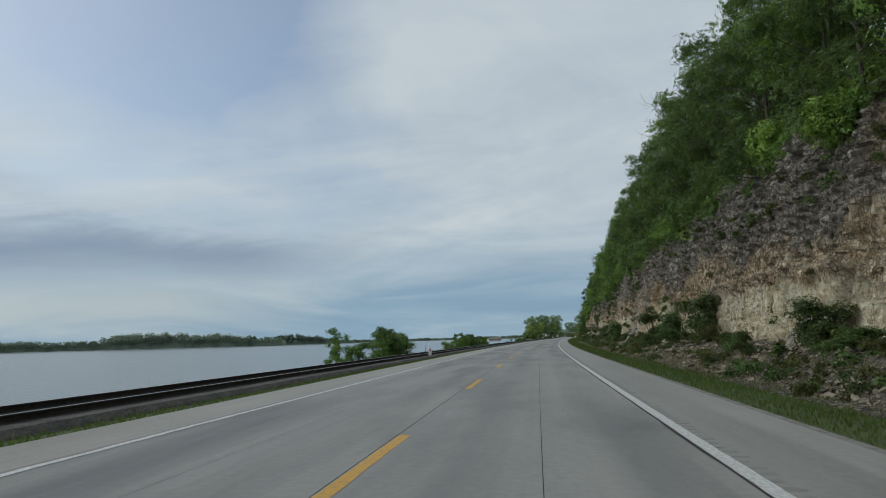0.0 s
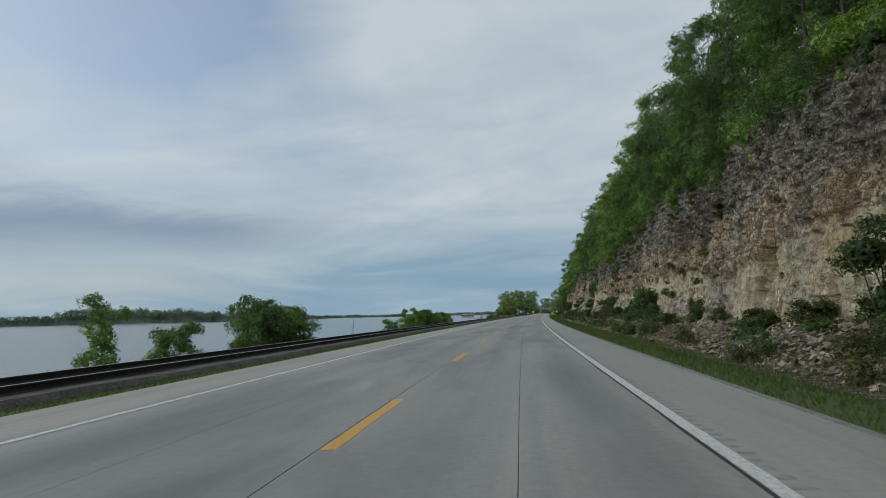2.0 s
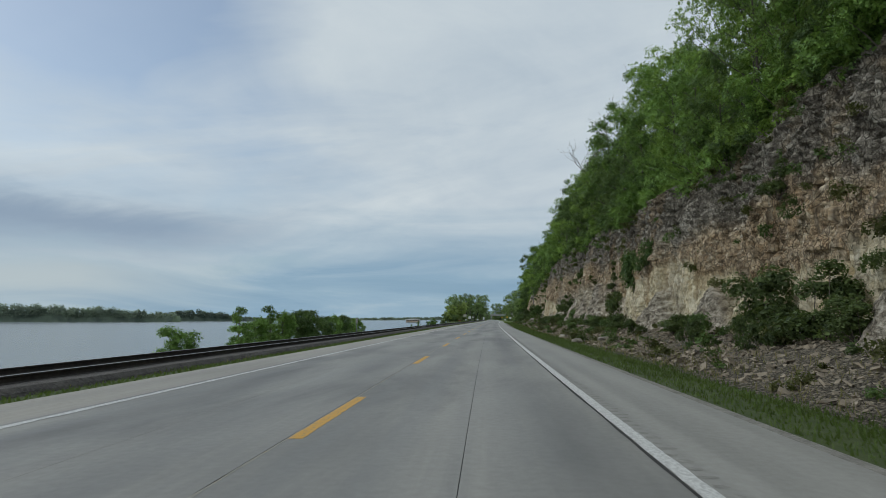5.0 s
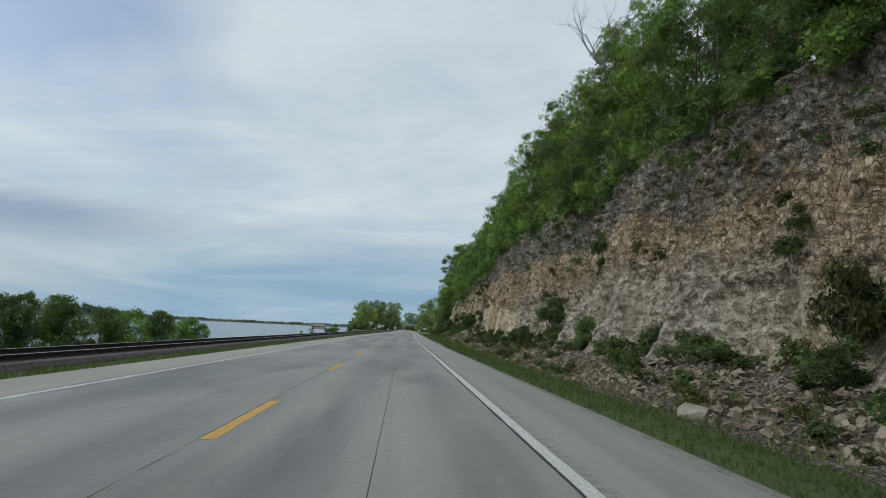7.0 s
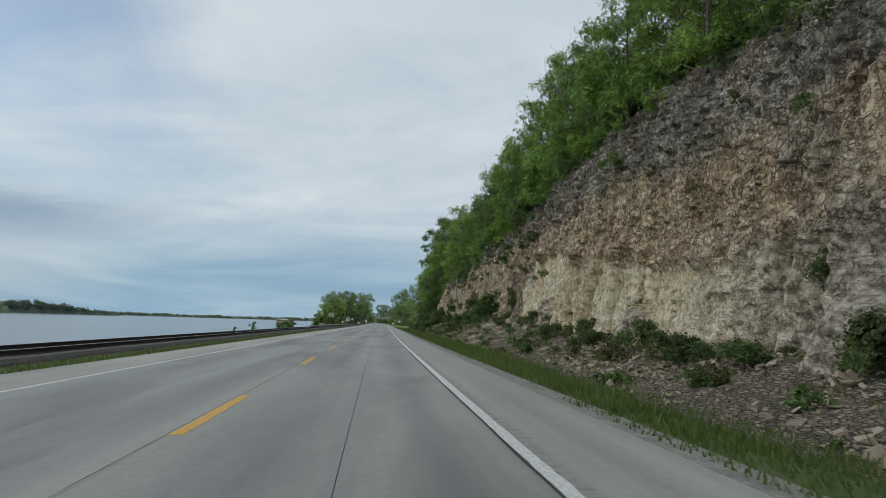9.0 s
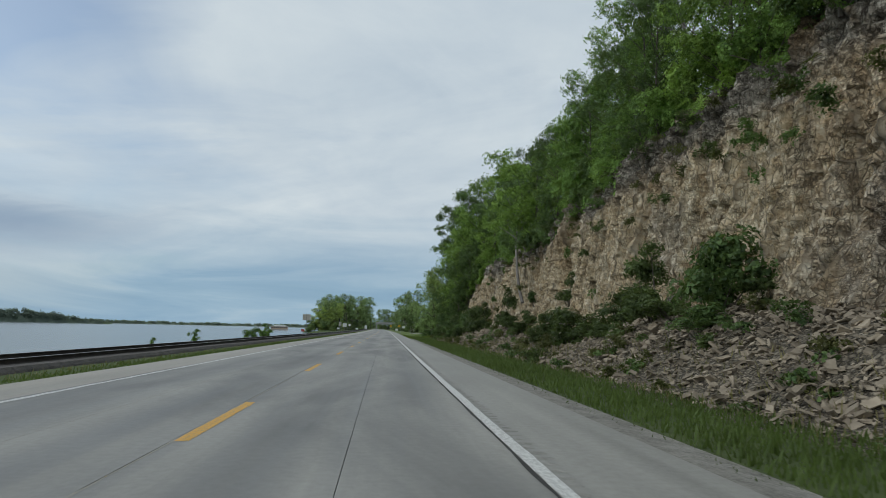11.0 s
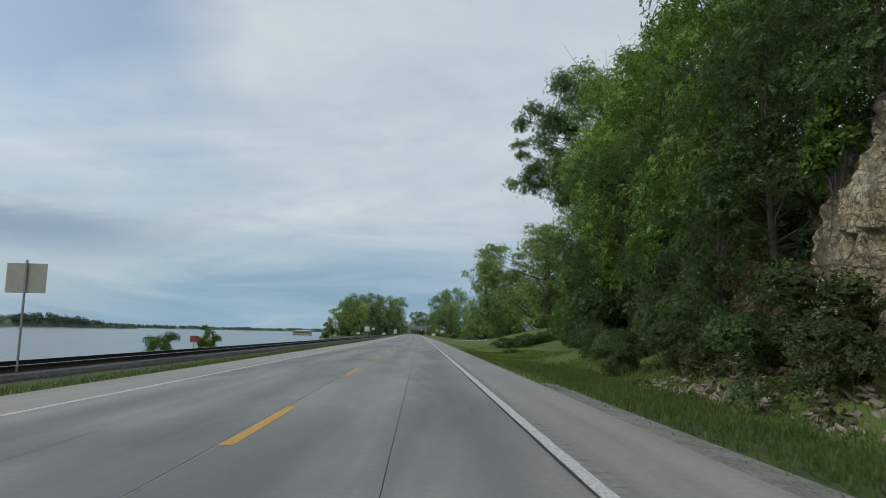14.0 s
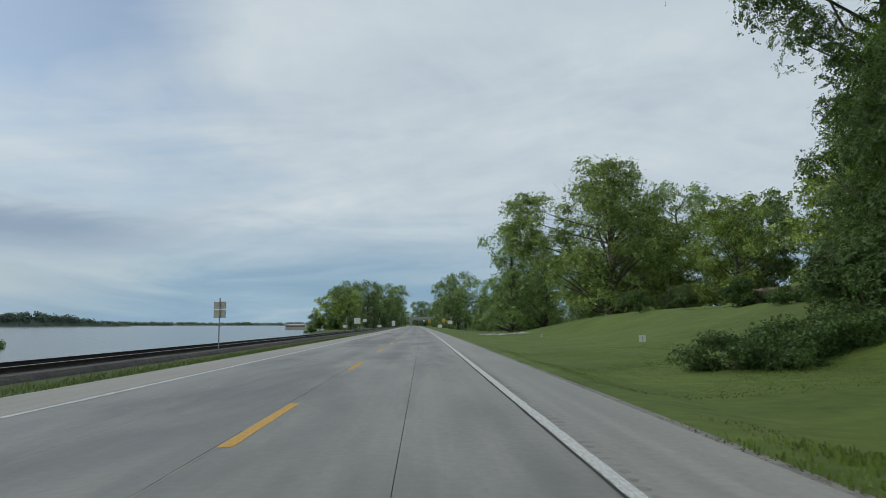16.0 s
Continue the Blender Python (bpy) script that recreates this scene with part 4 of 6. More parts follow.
def scree_amount(s):
    s = np.asarray(s)
    heap = smooth(254, 264, s) * (1 - smooth(292, 302, s)) + 0.7 * smooth(318, 326, s) * (1 - smooth(342, 350, s))
    return 0.25 + 0.40 * smooth(0.42, 0.62, fbm(s / 16.0, s * 0 + 3.3, 41)) + 0.35 * heap


def rubble():
    rng = np.random.RandomState(8)
    V, F, base = [], [], 0
    protos = []
    for me in STONES:
        co = np.empty(len(me.vertices) * 3, np.float32)
        me.vertices.foreach_get("co", co)
        protos.append((co.reshape(-1, 3), np.array([p.vertices[:] for p in me.polygons])))
    ps = rng.uniform(-5, 360, 70000)
    ps = ps[rng.rand(len(ps)) < scree_amount(ps)][:26000]
    pl = 8.7 + 5.2 * rng.beta(1.25, 1.2, len(ps))
    pz = ground_z(ps, pl)
    px, py = along(ps, pl)
    for s, x, y, gz in zip(ps, px, py, pz):
        size = 0.10 + 0.24 * rng.rand() ** 3.2
        z = gz + size * 0.06 + 0.10 * rng.rand() ** 2
        co, fa = protos[rng.randint(14)]
        rot = np.array(Euler(rng.uniform(-0.75, 0.75, 2).tolist() + [rng.uniform(0, 6.28)]).to_matrix())
        V.append(co @ rot.T * size + (float(x), float(y), z))
        F.append(fa + base)
        base += len(co)
    ob = mesh_ob("scree", np.concatenate(V), np.concatenate(F), MAT["scree_stone"])
    return tagged(ob, "heap of broken limestone at the foot of the cliff", "scree", kind="stuff")


rubble()


def big_stones():
    heap = anchor("fallen_stones", (0, 0, 0), 0, "larger fallen limestone blocks on the scree", "stones", kind="stuff")
    rng = np.random.RandomState(12)
    for k in range(190):
        s = rng.uniform(0, 366)
        lat = 8.9 + 3.6 * rng.rand()
        size = 0.28 + 0.38 * rng.rand() ** 2.5
        o = new("stone", STONES[rng.randint(14)])
        o.parent = heap
        x, y = along(s, lat)
        o.matrix_world = pose(float(x), float(y), float(ground_z(s, lat)) + size * 0.08, rng.uniform(-25, 25), rng.uniform(-25, 25), rng.uniform(0, 360)) @ Matrix.Diagonal((size, size, size, 1))


big_stones()


def boulder(s, lat, size, seed, mat, label):
    """A big fallen block with broken faces and worn corners."""
    rng = np.random.RandomState(seed)
    bm = bmesh.new()
    bmesh.ops.create_icosphere(bm, subdivisions=3, radius=0.5)
    cuts = [Vector(rng.normal(size=3).tolist()).normalized() for _ in range(11)]
    reach = rng.uniform(0.27, 0.42, 11)
    for v in bm.verts:
        for n, r in zip(cuts, reach):
            over = v.co.dot(n) - r
            if over > 0:
                v.co -= n * over * 0.92
        v.co += Vector(rng.uniform(-0.012, 0.012, 3).tolist())
    bmesh.ops.scale(bm, vec=Vector((size * 1.25, size, size * 0.75)), verts=bm.verts)
    ob = part("boulder", bm, mat)
    x, y = along(s, lat)
    ob.matrix_world = pose(float(x), float(y), float(ground_z(s, lat)) + size * 0.10, rng.uniform(-12, 12), rng.uniform(-8, 8), rng.uniform(0, 360))
    return tagged(ob, label, "boulder", "boulders at the foot of the cliff")


MAT["boulder_stone"] = simple("boulder_stone", (0.13, 0.118, 0.095), (0.42, 0.385, 0.32), 3.0, 0.9, strength=0.8, distance=0.06)
for k, (s, lat, size) in enumerate(((171.0, 8.6, 0.85), (184.2, 8.9, 0.8), (273.0, 11.3, 1.3), (270.6, 12.4, 0.9), (168.2, 10.0, 0.8), (266.5, 11.0, 0.7), (92.5, 9.4, 0.6))):
    boulder(s, lat, size, 700 + k, MAT["boulder_stone"], "large pale limestone boulder on the scree")


# ---- plants ----
def leaf_quads(rng, centres, radii, count, size, flat=0.2, droop=0.0):
    """Leaves as small bent quads on the shells of overlapping clumps."""
    w = radii[:, 0] * radii[:, 2]
    pick = rng.choice(len(centres), count, p=w / w.sum())
    d = rng.normal(size=(count, 3))
    d /= np.linalg.norm(d, axis=1)[:, None]
    d[:, 2] = np.where(d[:, 2] < -0.6, -d[:, 2] * 0.6, d[:, 2])
    r = rng.uniform(0.70, 1.06, count)[:, None]
    p = centres[pick] + d * radii[pick] * r
    nrm = d * (1 - flat) + rng.normal(size=(count, 3)) * 0.38 + np.array([0, 0, flat])
    nrm /= np.linalg.norm(nrm, axis=1)[:, None]
    t = np.cross(nrm, rng.normal(size=(count, 3)))
    t /= np.linalg.norm(t, axis=1)[:, None] + 1e-9
    t[:, 2] -= droop
    b = np.cross(nrm, t)
    sz = size * rng.uniform(0.55, 1.3, count)[:, None]
    q = np.stack([p - t * sz, p + b * sz * 0.5, p + t * sz, p - b * sz * 0.5], 1)
    return q


def crown_quads(rng, centres, radii, count, size, heart=0.28):
    """Sprays on the shells of the clumps, and larger ones in their dark hearts."""
    C, R = np.array(centres), np.array(radii)
    outer = leaf_quads(rng, C, R, count, size)
    inner = leaf_quads(rng, C, R * 0.6, int(count * heart), size * 1.7)
    return np.concatenate([outer, inner])


def limb_bmesh(bm, rng, a, b, r1, r2, sides=7, bend=0.15, steps=4):
    """A tapered, slightly crooked limb."""
    a, b = Vector(a), Vector(b)
    d = b - a
    prev = None
    side = d.to_track_quat("Z", "Y").to_matrix()
    off1, off2 = rng.uniform(-bend, bend) * d.length, rng.uniform(-bend, bend) * d.length
    for k in range(steps + 1):
        t = k / steps
        c = a + d * t + side @ Vector((off1, off2, 0)) * math.sin(math.pi * t)
        r = r1 + (r2 - r1) * t
        ring = [bm.verts.new(c + side @ Vector((r * math.cos(6.2832 * i / sides), r * math.sin(6.2832 * i / sides), 0))) for i in range(sides)]
        if prev:
            for i in range(sides):
                bm.faces.new((prev[i], prev[(i + 1) % sides], ring[(i + 1) % sides], ring[i]))
        prev = ring
    bm.faces.new(prev)


def tree(name, seed, height, spread, trunk_h, leaves, leaf, mat, bark="bark", label="", category="tree", trunk_r=0.16, bare=0.0, clumps=16, lean=0.0, full=1.0, lobes=()):
    """A broadleaf tree: tapered trunk with limbs, and a crown of leafy clumps with gaps."""
    rng = np.random.RandomState(seed)
    root = anchor(name, (0, 0, 0), 0, label, category)
    bm = bmesh.new()
    top = Vector((lean * height, 0, height * 0.8))
    limb_bmesh(bm, rng, (0, 0, -0.4), top, trunk_r, trunk_r * 0.25, 8, 0.05, 6)
    C, R = [], []
    for k in range(clumps):
        t = (k + rng.rand()) / clumps
        z = trunk_h + (height - trunk_h) * t
        env = math.sqrt(max(0.1, 1 - ((t - 0.45) / 0.62) ** 2))
        ang, rad = rng.uniform(0, 6.283), spread * env * rng.uniform(0.25, 0.85)
        c = Vector((rad * math.cos(ang) + lean * z, rad * math.sin(ang), z - 0.05 * spread))
        rr = spread * rng.uniform(0.26, 0.46) * (0.55 + 0.45 * env) * full
        C.append(c), R.append((rr, rr, rr * rng.uniform(0.7, 0.98)))
        zz = max(trunk_h * 0.7, c.z - rad * 0.8)
        limb_bmesh(bm, rng, (lean * zz, 0, zz), c, trunk_r * 0.38 * (1.1 - 0.6 * t), 0.02, 4, 0.1, 2)
    for x, y, z, rr in lobes:
        c = Vector((x, y, z))
        limb_bmesh(bm, rng, (0, 0, z - 0.45 * abs(x)), c, trunk_r * 0.22, 0.03, 5, 0.16, 6)
        for j in range(6):
            e = c + Vector(rng.uniform(-0.75, 0.75, 3).tolist()) * rr
            if j > 3:
                e = Vector((0, 0, z - 0.3 * abs(x))).lerp(c, 0.55 + 0.16 * (j - 4)) + Vector(rng.uniform(-0.5, 0.5, 3).tolist()) * rr
            r = rr * rng.uniform(0.55, 0.95)
            C.append(e), R.append((r, r, r * rng.uniform(0.7, 1.0)))
            limb_bmesh(bm, rng, c, e, 0.04, 0.015, 4, 0.1, 2)
    for k in range(int(bare * 30)):
        c = C[rng.randint(len(C))]
        e = c + Vector((rng.normal(), rng.normal(), abs(rng.normal()) + 0.4)) * spread * 0.27
        limb_bmesh(bm, rng, c, e, 0.025, 0.008, 3, 0.15, 3)
    part("trunk", bm, MAT[bark], root)
    q = crown_quads(rng, C, R, leaves, leaf)
    if lobes:
        k = 6 * len(lobes)
        C2, R2 = np.array(C[clumps:clumps + k]), np.array(R[clumps:clumps + k])
        q = np.concatenate([q, leaf_quads(rng, C2, R2 * 1.3, 55 * k, leaf * 0.85), leaf_quads(rng, C2, R2 * 0.85, 50 * k, leaf * 0.85)])
    cr = new("crown", quads_mesh("crown", q, MAT[mat]))
    cr.parent = root
    return root


def bush(name, seed, height, spread, leaves, leaf, mat, label, category="bush"):
    rng = np.random.RandomState(seed)
    root = anchor(name, (0, 0, 0), 0, label, category)
    bm = bmesh.new()
    C, R = [], []
    for k in range(9):
        ang, rad = rng.uniform(0, 6.283), spread * rng.uniform(0.1, 0.7)
        z = height * rng.uniform(0.16, 0.82)
        c = Vector((rad * math.cos(ang), rad * math.sin(ang), z))
        rr = spread * rng.uniform(0.25, 0.48)
        C.append(c), R.append((rr, rr, min(rr, height * 0.3)))
        limb_bmesh(bm, rng, (c.x * 0.15, c.y * 0.15, -0.2), c, 0.03, 0.01, 3, 0.1, 2)
    part("stem", bm, MAT["bark"], root)
    q = crown_quads(rng, C, R, leaves, leaf)
    cr = new("foliage", quads_mesh("foliage", q, MAT[mat]))
    cr.parent = root
    return root


def place(proto, s, lat, z=None, size=1.0, turn=None, rng=random, label="", first=set()):
    """A copy of a plant at a spot by the road; the first use moves the plant itself."""
    if z is None:
        z = float(ground_z(s, lat))
    x, y = along(s, lat)
    m = pose(float(x), float(y), z, 0, 0, rng.uniform(0, 360) if turn is None else turn) @ Matrix.Diagonal((size, size, size, 1))
    if proto.name not in first:
        first.add(proto.name)
        proto.matrix_world = m
        ob = proto
    else:
        ob = copy_thing(proto, m)
        ob.matrix_world = m
    if label:
        ob["label"] = label
    return ob


FOREST = [
    tree("tree", 101, 16.5, 5.2, 0.2, 2100, 0.35, "leaf_mid", label="leafy broadleaf tree on the bluff", clumps=36, full=0.85),
    tree("tree", 102, 17.5, 5.4, 0.2, 2200, 0.35, "leaf_bright", label="fresh green broadleaf tree on the bluff", clumps=36, full=0.85),
    tree("tree", 103, 15.0, 5.2, 0.2, 2100, 0.35, "leaf_dark", label="dark green broadleaf tree on the bluff", clumps=36, full=0.85),
    tree("tree", 104, 19.5, 4.2, 0.6, 2000, 0.32, "leaf_mid", label="slender leafy tree with bare twigs on the bluff", bare=2.6, clumps=24),
]
BUSHES = [
    bush("bush", 201, 3.0, 1.25, 900, 0.16, "leaf_scrub", "dark green bush at the foot of the cliff"),
    bush("bush", 202, 1.9, 1.5, 860, 0.16, "leaf_dark", "low green bush at the foot of the cliff"),
    bush("bush", 203, 1.1, 1.3, 700, 0.14, "leaf_scrub", "small dull green shrub at the foot of the cliff"),
    bush("bush", 204, 1.3, 1.5, 680, 0.16, "leaf_dry", "olive green scrub at the foot of the cliff"),
    bush("bush", 205, 2.2, 1.4, 900, 0.16, "leaf_scrub", "dull green bush at the foot of the cliff"),
    bush("bush", 206, 3.4, 1.25, 950, 0.17, "leaf_bright", "fresh yellow-green bush on the rock"),
]


def plant_bluff():
    rng = random.Random(5)
    for row, lat0, step in ((0, 16.4, 4.6), (1, 20.5, 6.0), (2, 27.0, 20.0)):
        s = -34.0
        while s < 350 + 4 * row:
            lat = lat0 + rng.uniform(-0.8, 1.2)
            p = FOREST[rng.choice((0, 2, 2, 2, 2, 3) if s < 135 else (0, 0, 1, 1, 2, 2, 3))]
            size = rng.uniform(0.70, 1.1) * (0.84 if row == 0 else 1.02) * float(np.interp(s, (60, 130, 230, 350), (1.06, 0.92, 0.82, 0.80)))
            z = float(rock_top(s)) - 1.2 if row == 0 else float(ground_z(s, lat)) - 0.3
            o = place(p, s, lat, z, size, rng=rng)
            o["group"] = "trees on the bluff"
            s += step * rng.uniform(0.7, 1.3)


def scrub(name, spots, mat, leaf, density, seed, label):
    """Low scrub as one growth: spots of (distance along, offset, height of the foot, half width, height)."""
    rng = np.random.RandomState(seed)
    Q = []
    for s, lat, z, w, h in spots:
        x, y = along(s, lat)
        k = 6
        a, r = rng.uniform(0, 6.283, k), w * rng.uniform(0.0, 0.75, k)
        C = np.stack([float(x) + r * np.cos(a), float(y) + r * np.sin(a), z + h * rng.uniform(0.2, 0.8, k)], 1)
        R = np.stack([w * rng.uniform(0.3, 0.55, k)] * 2 + [h * rng.uniform(0.25, 0.42, k)], 1)
        Q.append(crown_quads(rng, C, R, int(density * w * (w + h)), leaf))
    ob = new(name, quads_mesh(name, np.concatenate(Q), MAT[mat]))
    return tagged(ob, label, "scrub", kind="stuff")


def plant_brink():
    rng = random.Random(31)
    kinds = {"leaf_dark": [], "leaf_mid": [], "leaf_bright": []}
    s = -30.0
    while s < 362:
        t = float(rock_top(s))
        w = rng.uniform(1.3, 3.0) * (0.6 if 192 < s < 248 else 1.0)
        kinds[rng.choice(("leaf_dark", "leaf_mid", "leaf_mid", "leaf_bright"))].append((s, 15.9 + 0.06 * t + rng.uniform(-0.7, 0.6), t - (rng.uniform(0.6, 3.2) if s < 120 or s > 300 else rng.uniform(0.2, 1.7)), w, w * rng.uniform(0.9, 1.6)))
        s += rng.uniform(1.0, 2.1)
    for k, (m, spots) in enumerate(kinds.items()):
        scrub("brink_scrub", spots, m, 0.30, 38, 40 + k, "green scrub hanging over the brink of the cliff")


def plant_weeds():
    rng = random.Random(32)
    kinds = {"leaf_dark": [], "leaf_scrub": [], "leaf_dry": []}
    for k in range(620):
        s, lat = rng.uniform(-8, 366), 8.7 + 4.8 * rng.random() ** 1.1
        w = rng.uniform(0.25, 0.75)
        kinds[rng.choice(("leaf_dark", "leaf_scrub", "leaf_dry", "leaf_dry"))].append((s, lat, float(ground_z(s, lat)) - 0.05, w, w * rng.uniform(0.6, 1.3)))
    # tufts in the cracks and on the ledges of the face
    for k in range(260):
        s, z = rng.uniform(-8, 366), rng.uniform(1.5, 11.0)
        if z < float(rock_top(s)) - 0.5:
            w = rng.uniform(0.25, 0.7)
            kinds[rng.choice(("leaf_dark", "leaf_scrub", "leaf_dry"))].append((s, 13.7 + 0.15 * z + rng.uniform(-0.9, 0.6), z, w, w * rng.uniform(0.8, 1.6)))
    for k in range(420):
        s = rng.uniform(-8, 366)
        top = float(rock_top(s))
        z = top * rng.uniform(0.62, 0.98)
        w = rng.uniform(0.25, 0.6)
        kinds[rng.choice(("leaf_dark", "leaf_dry", "leaf_dry"))].append((s, 13.75 + 0.15 * z + 0.022 * max(0, z - 7) ** 2 + rng.uniform(-0.7, 0.5), z, w, w * rng.uniform(0.6, 1.2)))
    for k, (m, spots) in enumerate(kinds.items()):
        scrub("scree_weeds", spots, m, 0.12, 150, 50 + k, "weeds and low shrubs growing among the broken stone")


plant_brink()
plant_weeds()
plant_bluff()

# bushes at the foot of the rock: distance along, height, half width
FOOT = ((28.5, 2.0, 1.5), (49, 3.4, 2.0), (59.5, 2.5, 1.5), (69.5, 3.6, 1.7), (111.5, 2.7, 1.9), (120.5, 1.8, 1.2), (128.5, 1.1, 1.3), (142.5, 3.0, 1.6), (147, 2.8, 1.8), (176, 3.4, 1.2), (180, 1.1, 0.8),
        (198, 1.6, 2.0), (208.5, 2.1, 1.4), (216, 3.6, 1.4), (219, 3.6, 1.3), (229.5, 1.6, 1.0), (287, 2.6, 1.9), (296, 2.1, 1.7), (319.5, 2.2, 1.2), (326.5, 4.0, 1.1), (343.5, 2.6, 1.9))
# bushes that cling to the rock: distance along, height over the road of their foot, height, half width
CLING = ((186, 1.4, 1.6, 0.9), (220, 2.1, 2.2, 1.1), (189.5, 4.0, 2.0, 0.7), (186.5, 1.6, 2.0, 1.2), (210.5, 5.0, 3.0, 0.9), (234.5, 1.9, 1.8, 0.9), (278.5, 1.2, 3.4, 0.8),
         (286.5, 1.8, 1.6, 0.9), (310.5, 3.1, 2.3, 1.0), (298.5, 1.8, 1.1, 0.8), (321.5, 3.4, 1.1, 0.7), (338.5, 5.2, 1.1, 0.5), (150, 6.5, 1.8, 1.0), (92, 6.8, 1.5, 0.8))


def plant_scree():
    rng = random.Random(9)
    hts, wds = (3.0, 1.9, 1.1, 1.3, 2.2, 3.4), (1.25, 1.5, 1.3, 1.5, 1.4, 1.25)

    def put(k, s, lat, z, h, w, label, group):
        o = place(BUSHES[k], s, lat, z, 1.0, rng=rng, label=label)
        o.scale = (w / wds[k] * 1.1, w / wds[k] * 1.1, h / hts[k] * 1.05)
        o["group"] = group

    for s, h, w in FOOT:
        put(0 if h / w > 1.75 else rng.choice((1, 4)) if h / w > 1.0 else 2, s, 12.8, float(ground_z(s, 12.8)) - 0.25, h, w, "dark green bush at the foot of the cliff", "bushes at the foot of the cliff")
    for s, z, h, w in CLING:
        put(0 if h / w > 1.75 else rng.choice((1, 3, 4)), s, 14.0 + 0.1 * z, z, h, w, "green bush clinging to a ledge of the rock", "bushes on the rock")
    for s, z, h, w in ((349, 6.6, 2.8, 1.0), (357.5, 5.6, 3.6, 1.2), (372, 3.0, 4.6, 1.2), (379, 2.6, 5.6, 1.6)):
        put(5, s, 13.2 + 0.1 * z, z, h, w, "fresh yellow-green bush hanging on the rock", "bushes on the rock")
    for s, lat, z, h, w in ((173.4, 13.5, 3.0, 3.2, 1.9), (171.0, 13.9, 4.4, 2.4, 1.4)):
        put(1, s, lat, z, h, w, "large dark bush hanging from the rock", "bushes on the rock")
    s = -12.0
    while s < 366:
        if 264 < s < 284 or 326 < s < 336:
            s += 4.0
            continue
        put(rng.choice((1, 2, 2, 3, 4)), s, rng.uniform(11.4, 13.6), None, rng.uniform(0.6, 1.3), rng.uniform(0.7, 1.3), "low green scrub among the scree", "bushes at the foot of the cliff")
        s += rng.uniform(2.2, 5.6)
    for k, s, h, w in ((0, 290.5, 3.4, 1.3), (4, 302, 1.9, 1.8), (4, 308.5, 2.1, 1.6), (0, 336.5, 3.3, 1.2), (4, 346.5, 2.8, 1.3), (1, 351.5, 2.9, 2.1), (4, 355.5, 2.4, 1.9)):
        put(k, s, 12.3, float(ground_z(s, 12.3)) - 0.25, h, w, "soft dull green bush on the scree below the cliff", "bushes at the foot of the cliff")


plant_scree()


def leaning_tree():
    """A pale crooked trunk that grows out of the face and bends up to the brink."""
    rng = np.random.RandomState(77)
    foot, knee, head = at(326.0, 14.0, 4.3), at(327.3, 14.0, 7.9), at(331.0, 15.3, 13.5)
    root = anchor("leaning_tree", foot, 0, "pale crooked tree growing out of the cliff face", "tree")
    inv = root.matrix_world.inverted()
    foot, knee, head = inv @ foot, inv @ knee, inv @ head
    bm = bmesh.new()
    limb_bmesh(bm, rng, foot + Vector((0.3, 0, -0.5)), knee, 0.16, 0.11, 8, 0.05, 4)
    limb_bmesh(bm, rng, knee, head, 0.11, 0.05, 8, 0.12, 5)
    C, R = [], []
    for k in range(11):
        a = knee.lerp(head, rng.uniform(0.25, 1.0))
        e = a + Vector((rng.normal() * 1.6 - 0.6, rng.normal() * 2.0, rng.uniform(0.6, 2.6)))
        limb_bmesh(bm, rng, a, e, 0.05, 0.015, 5, 0.12, 3)
        C.append(e), R.append((1.3, 1.3, 0.8))
    part("trunk", bm, MAT["pale_bark"], root, "pale grey bark")
    cr = new("crown", quads_mesh("crown", leaf_quads(rng, np.array(C), np.array(R), 1500, 0.28), MAT["leaf_bright"]))
    cr.parent = root



def dead_tree(s, lat, height, seed, lean):
    """A bare grey tree on the brink: a crooked stem that forks and forks again into twigs."""
    rng = np.random.RandomState(seed)
    root = anchor("dead_tree", at(s, lat, float(ground_z(s, lat)) - 0.3), 0, "bare grey dead tree on the brink of the cliff", "tree", "dead trees on the bluff")
    bm = bmesh.new()
    stem = Vector((lean, rng.uniform(-1, 1), height - 5.5))
    limb_bmesh(bm, rng, (0, 0, -0.3), stem, 0.17, 0.09, 7, 0.06, 5)

    def fork(a, way, length, r, level):
        b = a + way * length
        limb_bmesh(bm, rng, a, b, r, r * 0.5, 5 if level < 2 else 3, 0.12, 3)
        if level < 3:
            for _ in range(3 if level < 2 else 2):
                w = (way + Vector(rng.normal(0, 0.55, 3).tolist()) + Vector((0, 0, 0.12))).normalized()
                fork(a.lerp(b, rng.uniform(0.45, 1.0)), w, length * rng.uniform(0.5, 0.75), r * 0.5, level + 1)

    for k in range(6):
        w = Vector((rng.normal(0, 0.6), rng.normal(0, 0.6), rng.uniform(0.7, 1.2))).normalized()
        fork(stem * rng.uniform(0.6, 1.0), w, min(height, 12.0) * rng.uniform(0.20, 0.32), 0.06, 0)
    part("trunk", bm, MAT["pale_bark"], root)


leaning_tree()
for k, (s, lat, height, lean) in enumerate(((97, 20.0, 21.5, 0.2), (219, 17.6, 17.0, -1.2), (269, 18.0, 11.5, -0.8), (300, 18.5, 13.0, -0.5))):
    dead_tree(s, lat, height, 910 + k, lean)

